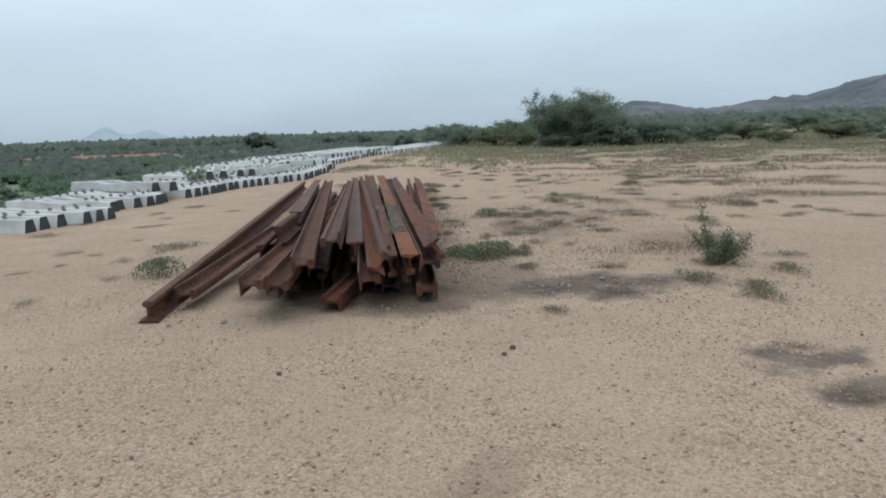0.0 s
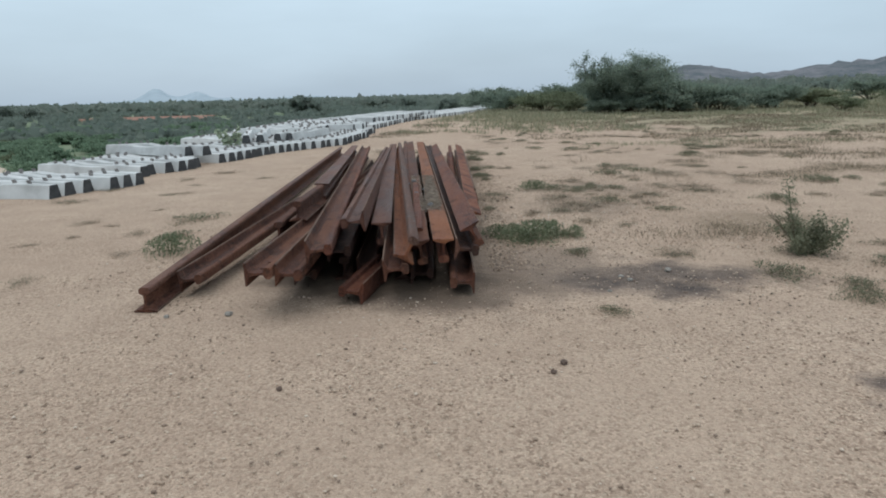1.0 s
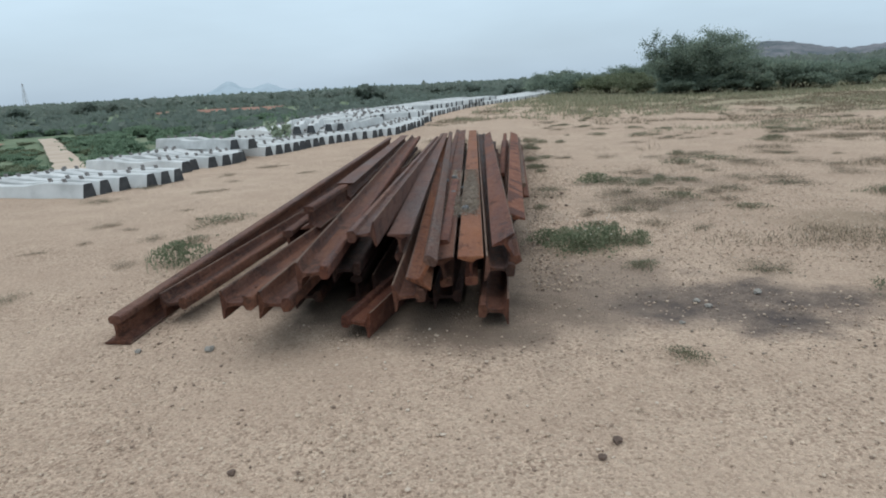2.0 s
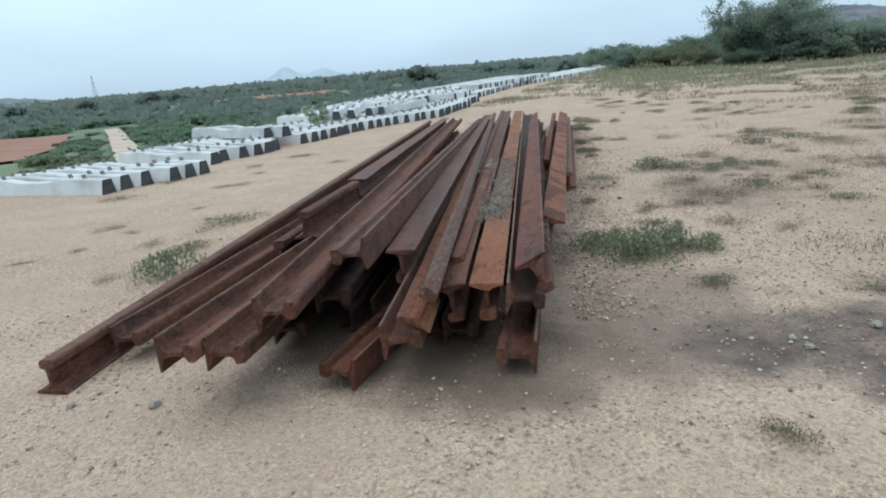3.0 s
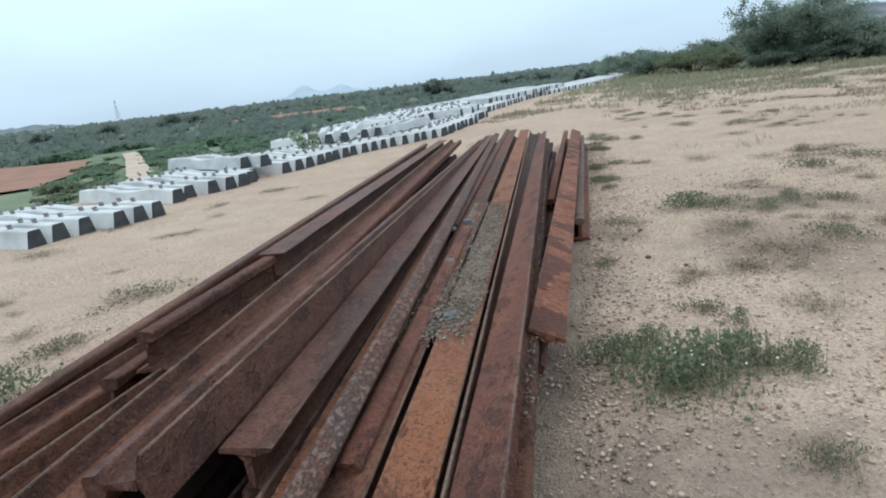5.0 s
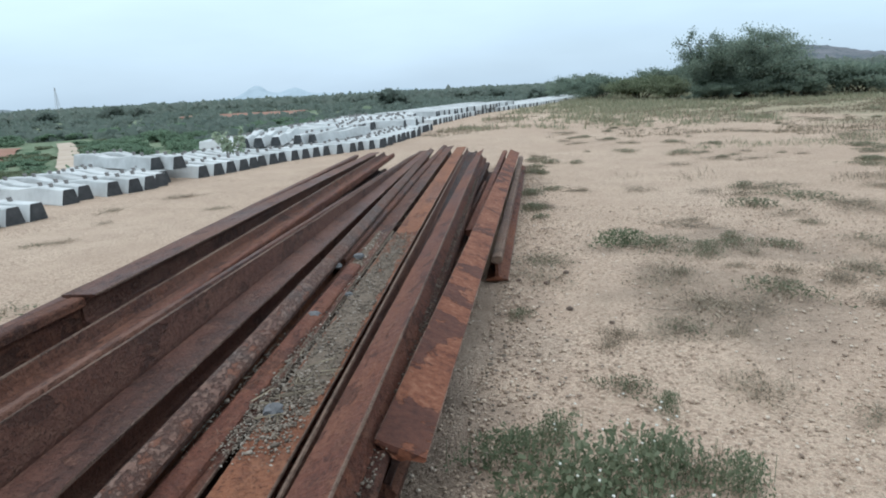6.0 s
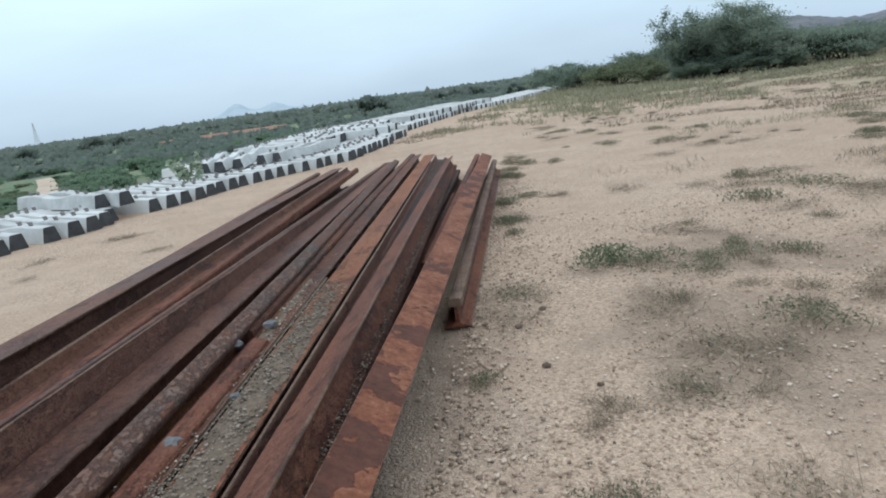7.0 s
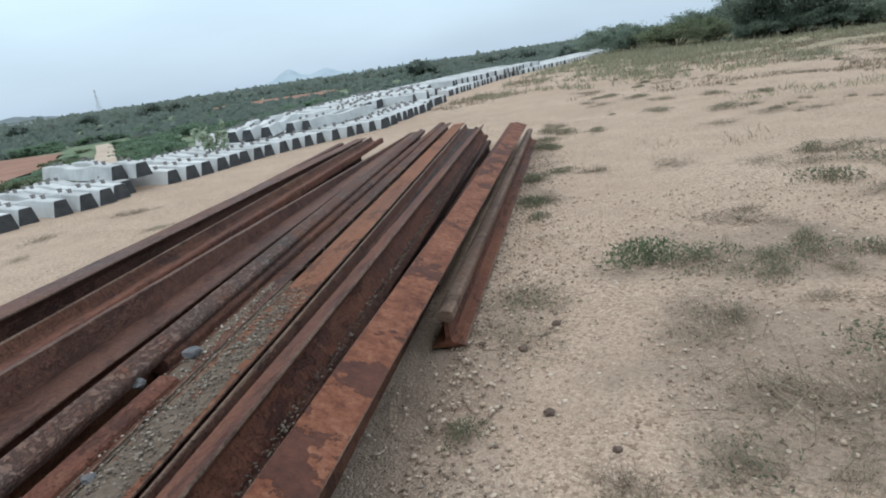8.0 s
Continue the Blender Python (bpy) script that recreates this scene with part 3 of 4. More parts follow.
def rail(near, far, roll, mats, label, holes=()):
    a, b2 = Vector(near), Vector(far)
    d = (b2 - a).normalized()
    side = d.cross(Vector((0, 0, 1))).normalized()
    up = side.cross(d)
    m = Matrix((side, d, up)).transposed().to_4x4()
    m.translation = a
    length, seed = (b2 - a).length, int(abs(near[0]) * 1000 + roll)
    ob = new("rail")
    ob.matrix_basis = m @ Matrix.Rotation(radians(roll), 4, "Y")
    for k, (name, half) in enumerate((("head", HEAD_HALF), ("web", WEB_HALF), ("foot", FOOT_HALF))):
        piece = part(name, bar_mesh(name, half, length, mats[k] if isinstance(mats, tuple) else mats, seed + k), ob)
        if name == "web" and holes:
            bpy.context.view_layer.update()
            drill(piece, holes)
    return tagged(ob, label, "rail", "stacked rails")


RAILS = (
    # near end, far end, roll, material (or head, web, foot), label
    ((-2.34, 5.24, 0.086), (-3.70, 15.96, 0.18), 3, (RUST_GREY, RUST, RUST), "long rusty rail standing upright on sandy ground"),
    ((-2.19, 5.58, 0.125), (-2.25, 8.6, 0.19), 84, RUST, "rusty rail on its side leaning into the stack"),
    ((-1.48, 5.08, 0.312), (-2.28, 15.0, 0.15), 88, RUST, "rusty rail on its side with bolt holes in its web"),
    ((-1.31, 5.15, 0.285), (-2.30, 15.1, 0.14), 92, RUST, "brown rusty rail on its side beside another"),
    ((-1.145, 5.29, 0.41), (-3.08, 15.85, 0.24), 86, (RUST_RED, RUST, RUST), "rusty rail on its side with an orange head edge"),
    ((-1.035, 5.80, 0.495), (-2.50, 15.52, 0.26), -95, RUST_GREY, "dull brown rail on its side with its foot upright"),
    ((-1.15, 5.80, 0.28), (-2.45, 14.9, 0.2), 88, RUST_SHADED, "rusty rail on its side inside the stack, darkened as shade"),
    ((-1.42, 5.82, 0.10), (-2.5, 14.0, 0.08), 90, RUST_SHADED, "rusty rail on its side on the ground, darkened as shade"),
    ((-0.88, 6.07, 0.354), (-2.42, 15.6, 0.25), 180, RUST_GREY, "dull rusty rail lying upside down with flat foot up"),
    ((-1.73, 6.68, 0.425), (-1.82, 7.74, 0.425), 0, RUST, "short rusty rail piece with its rounded head up"),
    ((-1.81, 7.74, 0.436), (-3.36, 15.95, 0.21), 180, RUST_GREY, "grey-brown rail lying upside down on other rails"),
    ((-0.985, 5.43, 0.085), (-0.66, 9.4, 0.085), -84, RUST_RED, "red rusty rail on its side on gravel"),
    ((-0.665, 5.41, 0.25), (-2.18, 15.2, 0.18), 86, RUST, "rusty rail on its side holding a tilted rail"),
    ((-0.575, 5.44, 0.385), (-2.28, 15.4, 0.30), 30, (RUST_SPOT, RUST_ORANGE, RUST_ORANGE), "tilted rail with a blotched grey and orange rounded head"),
    ((-0.612, 6.10, 0.308), (-1.0, 8.75, 0.302), 8, (RUST_RED, RUST_RED, RUST_RED), "orange rusty rail with narrow head between flat feet"),
    ((-1.13, 8.86, 0.30), (-2.30, 16.5, 0.25), 6, RUST, "rusty rail with its dark cut end among others"),
    ((-0.54, 5.76, 0.278), (-2.13, 16.2, 0.25), 170, RUST, "brown rusty upside-down rail beside an orange one"),
    ((-0.378, 5.745, 0.298), (-1.87, 15.87, 0.265), 180, (RUST_RED, RUST_RED, RUST_ORANGE), "bright orange rusty rail lying upside down"),
    ((-0.215, 5.78, 0.295), (-1.70, 15.85, 0.255), 97, (RUST_SHADED, RUST_SHADED, RUST_GREY), "rusty rail on its side beside the orange rail, head and web darkened as shade"),
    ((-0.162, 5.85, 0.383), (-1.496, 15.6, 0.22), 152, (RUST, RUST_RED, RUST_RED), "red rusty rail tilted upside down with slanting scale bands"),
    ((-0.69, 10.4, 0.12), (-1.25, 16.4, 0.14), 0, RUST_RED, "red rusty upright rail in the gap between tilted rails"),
    ((-0.264, 7.07, 0.264), (-1.03, 15.7, 0.20), 203, (RUST, RUST_SHADED, RUST_SCALE), "orange rail tilted over with peeling dark mill scale"),
    ((-0.378, 9.71, 0.094), (-0.93, 15.9, 0.09), 0, (RUST_DUST, RUST_RED, RUST_RED), "upright rusty rail with pale dusty head on gravel"),
    ((-0.24, 5.62, 0.10), (-1.05, 13.6, 0.085), -88, RUST, "rusty rail on its side on gravel below the stack"),
    ((-0.56, 5.92, 0.08), (-1.5, 14.5, 0.08), 90, RUST_SHADED, "rusty rail on its side under the stack, darkened as shade"),
    # seven unseen rails, added to fill the stack and darken its gaps
    ((-0.85, 6.4, 0.085), (-1.9, 15.0, 0.085), 0, RUST_SHADED, "rusty upright filler rail under the stack, darkened as shade"),
    ((-0.45, 6.8, 0.086), (-1.35, 15.2, 0.086), 0, RUST_SHADED, "rusty upright filler rail hidden under the stack, darkened as shade"),
    ((-0.90, 6.35, 0.20), (-2.1, 15.0, 0.16), 90, RUST_SHADED, "rusty filler rail on its side deep in the stack, darkened as shade"),
    ((-1.18, 6.05, 0.085), (-2.2, 14.6, 0.085), 0, RUST_SHADED, "rusty upright filler rail at the foot of the stack, darkened as shade"),
    ((-1.02, 6.15, 0.075), (-2.0, 14.7, 0.075), 90, RUST_SHADED, "rusty filler rail on its side below the stack, darkened as shade"),
    ((-0.72, 6.05, 0.085), (-1.75, 14.8, 0.085), 0, RUST_SHADED, "rusty upright filler rail between others, darkened as shade"),
    ((-1.72, 6.2, 0.13), (-2.95, 15.0, 0.1), 90, RUST_SHADED, "rusty filler rail on its side among others, darkened as shade"),
    ((-1.88, 6.6, 0.26), (-3.0, 15.0, 0.16), 0, RUST, "rusty upright rail wedged between others"),
)
for i, (near, far, roll, mats, label) in enumerate(RAILS):
    rail(near, far, roll, mats, label, ((0.10, 0.0), (0.27, 0.0)) if i == 2 else ())


# prestressed concrete sleepers
def sleeper_body():
    verts, faces = [], []
    stations = ((0.0, 0.208, 0.152, 0.250), (0.25, 0.214, 0.152, 0.250), (0.62, 0.232, 0.165, 0.262), (0.80, 0.222, 0.165, 0.262), (1.10, 0.186, 0.150, 0.225), (1.375, 0.180, 0.148, 0.220))
    line = list(stations) + [(2.75 - y, h, t, w) for y, h, t, w in reversed(stations[:-1])]
    for y, h, t, w in line:
        c = 0.012
        verts += [(-w / 2, y, 0), (w / 2, y, 0), (w / 2 - 0.004, y, 0.02), (t / 2 + 0.004, y, h - c), (t / 2 - c, y, h), (-t / 2 + c, y, h), (-t / 2 - 0.004, y, h - c), (-w / 2 + 0.004, y, 0.02)]
    for i in range(len(line) - 1):
        for k in range(8):
            a, b2 = i * 8 + k, i * 8 + (k + 1) % 8
            faces.append((a, b2, b2 + 8, a + 8))
    faces.append(tuple(reversed(range(8))))
    last = (len(line) - 1) * 8
    faces.append(tuple(last + k for k in range(8)))
    return mesh_from("concrete_sleeper", verts, faces, CONCRETE)


def sleeper_end():
    """The tarred end: a cap 4 mm thick with worn corners."""
    pts = [(-0.121, 0.003), (0.121, 0.003), (0.118, 0.03), (0.079, 0.192), (0.066, 0.203), (-0.066, 0.203), (-0.079, 0.192), (-0.118, 0.03)]
    verts = [(x, 0, z) for x, z in pts] + [(x * 0.985, -0.005, 0.003 + (z - 0.003) * 0.985) for x, z in pts]
    faces = [tuple(8 + k for k in range(8))] + [(k, (k + 1) % 8, 8 + (k + 1) % 8, 8 + k) for k in range(8)]
    return mesh_from("end_cap", verts, faces, TAR)


def insert_mesh():
    bm = bmesh.new()
    bmesh.ops.create_cube(bm, size=1, matrix=Matrix.Translation((0, 0, 0.02)) @ Matrix.Diagonal((0.06, 0.035, 0.04, 1)))
    bmesh.ops.create_cube(bm, size=1, matrix=Matrix.Translation((0.012, 0, 0.05)) @ Matrix.Diagonal((0.035, 0.06, 0.02, 1)))
    bmesh.ops.bevel(bm, geom=bm.edges[:], offset=0.004, segments=1, affect="EDGES")
    me = bpy.data.meshes.new("rail_insert")
    bm.to_mesh(me)
    bm.free()
    me.materials.append(INSERT)
    return me


def sleeper_proto(inserts):
    ob = new("concrete_sleeper", sleeper_body())
    part("end_cap", END_ME, ob, pose(0, 0, 0), "dark tarred end face")
    part("end_cap", END_ME, ob, pose(0, 2.75, 0, 0, 0, 180))
    if inserts:
        for y, z in ((0.42, 0.220), (0.68, 0.228), (2.07, 0.228), (2.33, 0.220)):
            part("rail_insert", INSERT_ME, ob, pose(random.uniform(-0.01, 0.01), y, z - 0.006, 0, 0, 90), "rusty iron insert")
    return tagged(ob, "pale concrete railway sleeper with dark painted end", "railway sleeper", "rows of sleepers")


END_ME, INSERT_ME = sleeper_end(), insert_mesh()


def lay_sleepers():
    rng = random.Random(4)
    near, far = sleeper_proto(True), sleeper_proto(False)
    used = set()

    def put(x, y, z, yaw, tilt=0.0, lean=0.0):
        proto = near if y < 30 else far
        m = pose(x, y, z, tilt, lean, yaw)
        if proto not in used:
            used.add(proto)
            proto.matrix_basis = m
        else:
            copy_thing(proto, m)

    def run(y0, y1, line, yaw, z=0.0, wild=1.5, loose=0.05, step=(0.275, 0.325)):
        """A row of sleepers side by side: near ends along line (y, x), bodies turned by yaw."""
        y = y0
        while y < y1:
            x = float(np.interp(y, [p[0] for p in line], [p[1] for p in line])) + rng.uniform(-loose, loose)
            base = z if z else float(ground_z(np.array(x - 1), np.array(y))) - 0.004
            put(x, y, base, yaw + rng.uniform(-wild, wild), 0, rng.uniform(-2, 2) if z else 0)
            y += rng.uniform(*step)

    # first batch, its ends stepping forward, then a gap
    for x, y in ((-6.70, 10.42), (-6.68, 10.74), (-6.58, 11.04), (-6.31, 11.33), (-6.25, 11.61), (-6.20, 11.89)):
        put(x, y, -0.004, 84.5 + rng.uniform(-1, 1))
    # second batch, with two more sleepers thrown on its far side
    for x, y in ((-6.72, 12.96), (-6.78, 13.30), (-6.60, 13.66), (-6.47, 13.95), (-6.42, 14.24), (-6.45, 14.53), (-6.62, 14.84)):
        put(x, y, -0.004, 72 + rng.uniform(-1.5, 1.5))
    for x, y, yaw in ((-6.45, 15.06, 63), (-6.82, 14.98, 66)):
        put(x, y, 0.206, yaw, 0, rng.uniform(-2, 2))
    run(15.48, 20.9, ((15.48, -6.35), (16, -6.17), (16.6, -6.07), (17.6, -5.95), (18.2, -5.7), (18.8, -5.4), (19.4, -5.1), (20.2, -4.68), (20.8, -4.68)), 71)
    run(21.4, 23.5, ((21.4, -4.72), (23.5, -4.72)), 80)
    run(23.9, 26.2, ((23.9, -5.0), (26.2, -4.92)), 82)
    run(26.6, 28.4, ((26.6, -6.6), (28.4, -6.4)), 80)
    run(28.7, 66, ((28.7, -5.55), (33, -5.45), (38, -5.1), (45, -3.3), (57, -1.5), (66, -0.3)), 83.5, 0, 2, 0.08, (0.3, 0.4))
    # second row behind the first
    run(21.2, 30.5, ((21.2, -7.7), (26, -7.9), (30.5, -8.3)), 80, 0, 3, 0.12)
    # second layer, in loose groups
    run(22.4, 30.2, ((22.4, -6.1), (26, -6.4), (30.2, -6.5)), 80, 0.206, 4, 0.2, (0.29, 0.4))
    run(24.5, 29.8, ((24.5, -5.3), (26.2, -5.3), (29.8, -7.0)), 84, 0.206, 5, 0.15, (0.5, 0.9))
    run(31, 43, ((31, -5.9), (43, -4.5)), 83, 0.206, 4, 0.2, (0.3, 0.6))
    # sleepers laid lengthwise on top, ends towards the yard
    for x, y, yaw, tilt in ((-7.40, 18.80, 21, 1.0), (-7.08, 18.85, 19, 0.5), (-6.74, 19.0, 16, 1.2), (-6.36, 19.32, -4, 0), (-6.06, 19.46, -7, 0)):
        put(x, y, 0.21, yaw, tilt, rng.uniform(-2, 2))


lay_sleepers()


# shrubs and trees
def limb(verts, faces, a, b2, r0, r1, sides=6):
    d = (b2 - a).normalized()
    s = d.orthogonal().normalized()
    t = d.cross(s)
    k = len(verts)
    for p, r in ((a, r0), (b2, r1)):
        for i in range(sides):
            q = p + (s * math.cos(2 * math.pi * i / sides) + t * math.sin(2 * math.pi * i / sides)) * r
            verts.append(q[:])
    for i in range(sides):
        j = (i + 1) % sides
        faces.append((k + i, k + j, k + sides + j, k + sides + i))


def shrub_meshes(seed, width, height, stems, leaves, leaf, material):
    """Trunk and crown of a many-stemmed thorn shrub, about width across; twigs carry sprays of small leaves."""
    rng, nrng = random.Random(seed), np.random.default_rng(seed)
    verts, faces, tips = [], [], []
    for s in range(stems):
        ang = 2 * math.pi * (s + rng.random()) / stems
        reach = width * 0.5 * rng.uniform(0.35, 1.0)
        a = Vector((math.cos(ang) * 0.1, math.sin(ang) * 0.1, -0.05))
        top = Vector((math.cos(ang) * reach, math.sin(ang) * reach, height * rng.uniform(0.35, 1.0) * (1 - 0.25 * reach / (width * 0.5))))
        mid = a.lerp(top, 0.45) + Vector((rng.uniform(-0.2, 0.2), rng.uniform(-0.2, 0.2), 0.12 * height))
        limb(verts, faces, a, mid, 0.022 * height, 0.014 * height)
        limb(verts, faces, mid, top, 0.014 * height, 0.004 * height)
        for q in range(7):
            p = mid.lerp(top, rng.uniform(0.0, 1.0))
            e = p + Vector((rng.gauss(0, 0.16) * width, rng.gauss(0, 0.16) * width, rng.uniform(-0.12, 0.2) * height))
            e.z = max(e.z, 0.06 * height)
            limb(verts, faces, p, e, 0.006 * height, 0.002 * height, 4)
            tips.append((p, e))
        tips.append((mid, top))
    per = leaves // len(tips)
    cs = []
    for a, e in tips:
        u = nrng.uniform(0.15, 1.1, (per, 1))
        c = np.array(a[:])[None] * (1 - u) + np.array(e[:])[None] * u
        cs.append(c + nrng.normal(size=(per, 3)) * np.array([0.055 * width, 0.055 * width, 0.05 * height]) * (0.4 + 0.8 * nrng.random((per, 1))))
    c = np.concatenate(cs)
    c[:, 2] = np.maximum(c[:, 2], 0.03)
    return mesh_from("trunk", verts, faces, BARK), leaves_mesh("crown", c, leaf, material, nrng, 1.6)


def shrub(name, meshes, x, y, z, s, turn, label, category, group=""):
    ob = new(name)
    ob.matrix_basis = pose(x, y, z, 0, 0, turn) @ Matrix.Diagonal((s, s, s, 1))
    part("trunk", meshes[0], ob)
    part("crown", meshes[1], ob)
    return tagged(ob, label, category, group)


def build_shrubs():
    rng = random.Random(11)
    # the tall thorn bush at the end of the yard and its lower neighbours
    big = shrub_meshes(21, 5.2, 3.6, 26, 90000, 0.042, LEAF)
    shrub("thorn_bush", big, 7.3, 42.5, 0, 1.0, 0, "tall dark green feathery thorn bush behind the grass", "bush")
    spire = shrub_meshes(31, 2.4, 3.5, 7, 11000, 0.04, LEAF)
    shrub("thorn_bush", spire, 5.5, 42.2, 0, 1.04, 40, "slender thorn bush with wispy upright twigs", "bush")
    low = [shrub_meshes(40 + i, 4.2, 1.8, 10, 18000, 0.05, (LEAF, GREEN, LEAF)[i]) for i in range(3)]
    for x, y, s, k in ((6.1, 41.2, 0.62, 0), (7.6, 40.9, 0.7, 2), (9.0, 41.2, 0.8, 0), (11.8, 41.6, 0.9, 2), (10.4, 42.3, 1.3, 0), (13.0, 43.0, 0.95, 2), (16.0, 43.5, 0.85, 2), (2.6, 47, 0.95, 1), (0.2, 52, 1.05, 0), (4.2, 45, 0.75, 1), (-1.5, 60, 1.1, 2), (19, 45, 0.8, 1), (22, 40, 0.7, 1),
                       (25, 44, 0.95, 0), (29, 42, 0.75, 1), (33, 47, 1.0, 2), (17.5, 38, 0.5, 1), (21, 33, 0.45, 0), (27, 36, 0.6, 2), (12, 52, 1.1, 2), (38, 44, 0.9, 0), (5, 58, 1.2, 2),
                       (19, 27, 0.35, 2), (24, 29, 0.4, 1), (43, 40, 0.9, 1), (9, 60, 1.2, 0), (30, 60, 1.1, 2), (22, 58, 1.0, 0), (40, 62, 1.1, 1)):
        shrub("scrub_bush", low[k], x, y, 0, s, rng.uniform(0, 360), "low green scrub bush at the edge of the yard", "bush", "scrub bushes")
    # thick scrub on the plain below the bank
    deep = [shrub_meshes(60 + i, 6.0, 2.4, 12, 5200, 0.2, LEAF_PLAIN_HAZED) for i in range(4)]
    placed = 0
    while placed < 262:
        a, r = radians(rng.uniform(-78, -2)), 22 + 130 * rng.random() ** 1.1
        x, y = r * math.sin(a), 5 + r * math.cos(a)
        if x > float(row_x(y)) - 10.5:
            continue
        if 36 < y < 100 and x < -53 - (y - 58) * 0.757:
            continue
        if abs(math.degrees(math.atan2(x - 0.2, y - 5)) + 43.7) < 1.3 + 110 / r and y < 112:
            continue
        s = rng.uniform(0.45, 0.85)
        shrub("scrub_bush", deep[placed % 4], x, y, float(ground_z(np.array(x), np.array(y))) - 0.1, s, rng.uniform(0, 360), "dense green thorn scrub on the low plain", "bush", "scrub on the plain")
        placed += 1
    tuft = [shrub_meshes(90 + i, 2.6, 0.7, 8, 1500, 0.13, (LEAF_PLAIN_HAZED, GREEN)[i]) for i in range(2)]
    for k in range(150):
        if k < 105:
            u = rng.random()
            x, y = -40 - 46 * u, 48.5 + 48.5 * u
            off = rng.choice((-1, 1)) * rng.uniform(2.4, 8)
            x, y = x + 0.72 * off, y + 0.69 * off
        else:
            x, y = rng.uniform(-84, -56), rng.uniform(40, 54)
        if 50 < y < 97 and x < -60 - (y - 58) * 0.757:
            continue
        shrub("scrub_tuft", tuft[k % 2], x, y, float(ground_z(np.array(x), np.array(y))) - 0.05, rng.uniform(0.6, 1.3), rng.uniform(0, 360), "low fresh green growth beside the dirt track", "bush", "low growth on the plain")
    tall = shrub_meshes(80, 7, 5.2, 10, 2600, 0.5, LEAF_FAR_HAZED)
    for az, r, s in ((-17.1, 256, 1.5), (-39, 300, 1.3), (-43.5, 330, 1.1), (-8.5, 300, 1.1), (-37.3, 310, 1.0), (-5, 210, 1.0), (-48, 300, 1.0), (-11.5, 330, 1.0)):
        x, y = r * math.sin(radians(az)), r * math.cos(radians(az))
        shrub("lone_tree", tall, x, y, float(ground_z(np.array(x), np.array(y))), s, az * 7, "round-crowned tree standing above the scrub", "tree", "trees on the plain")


build_shrubs()


def far_woods():
    """Clumps of scrub and tree lines out to the skyline."""
    rng = np.random.default_rng(5)
    out = []
    for n, r0, r1, size, tallness in ((3800, 95, 430, 1.7, 1.3), (3800, 350, 1500, 5.2, 4.3)):
        az = np.radians(rng.uniform(-82, 62, n))
        r = r0 + (r1 - r0) * rng.random(n) ** 1.3
        x, y = r * np.sin(az), r * np.cos(az)
        keep = ((x < row_x(y) - 25) | (np.hypot(x, y) > 150)) & ~((x > -165) & (x < -50) & (y > 40) & (y < 100)) & ~((x > -150) & (x < -90) & (y > 190) & (y < 230)) & ~((np.abs(np.degrees(az) + 43.5) < 3.2) & (r < 150))
        x, y = x[keep], y[keep]
        z = ground_z(x, y)
        m = 26
        d = rng.normal(size=(len(x), m, 3))
        d[..., 2] = np.abs(d[..., 2])
        d = d / np.linalg.norm(d, axis=2, keepdims=True) * rng.uniform(0.5, 1, (len(x), m, 1))
        s = rng.uniform(0.6, 1.5, (len(x), 1, 1)) * np.array([size * 1.5, size * 1.5, tallness])
        out.append((np.stack([x, y, z], 1)[:, None] + d * s).reshape(-1, 3))
    for i, c in enumerate(out):
        ob = new("far_scrub", leaves_mesh("far_scrub", c, (1.3, 2.6)[i], LEAF_FAR_HAZED, rng, 0.9))
        tagged(ob, "belt of scrub and trees on the plain, paled as haze", "scrub", kind="stuff")


far_woods()


# weeds on the sandy yard
def weed_mesh(seed, green, n, height, lean, width):
    rng = np.random.default_rng(seed)
    a, r = rng.uniform(0, 2 * np.pi, n), rng.random(n) ** 0.7 * 1.15
    r = r * (0.66 + 0.2 * np.sin(a * 3 + seed) + 0.14 * np.sin(a * 7 + 2 * seed)) * 0.5
    b2 = np.stack([r * np.cos(a), r * np.sin(a), np.zeros(n)], 1)
    return blades_mesh("weed", b2, height, width, lean, green, rng)


def leafy_mesh(seed, n, height, leaf, material):
    rng = np.random.default_rng(seed)
    a = rng.uniform(0, 2 * np.pi, n)
    r = rng.random(n) ** 0.65 * (0.66 + 0.22 * np.sin(a * 3 + seed) + 0.14 * np.sin(a * 7 + seed)) * 0.56
    dome = height * (1 - (r / 0.56) ** 2) * rng.random(n) ** 0.7
    c = np.stack([r * np.cos(a), r * np.sin(a), dome + 0.005], 1) + rng.normal(size=(n, 3)) * 0.012
    c[:, 2] = np.abs(c[:, 2])
    return leaves_mesh("leaves", c, leaf, material, rng, 1.7, 0.2)


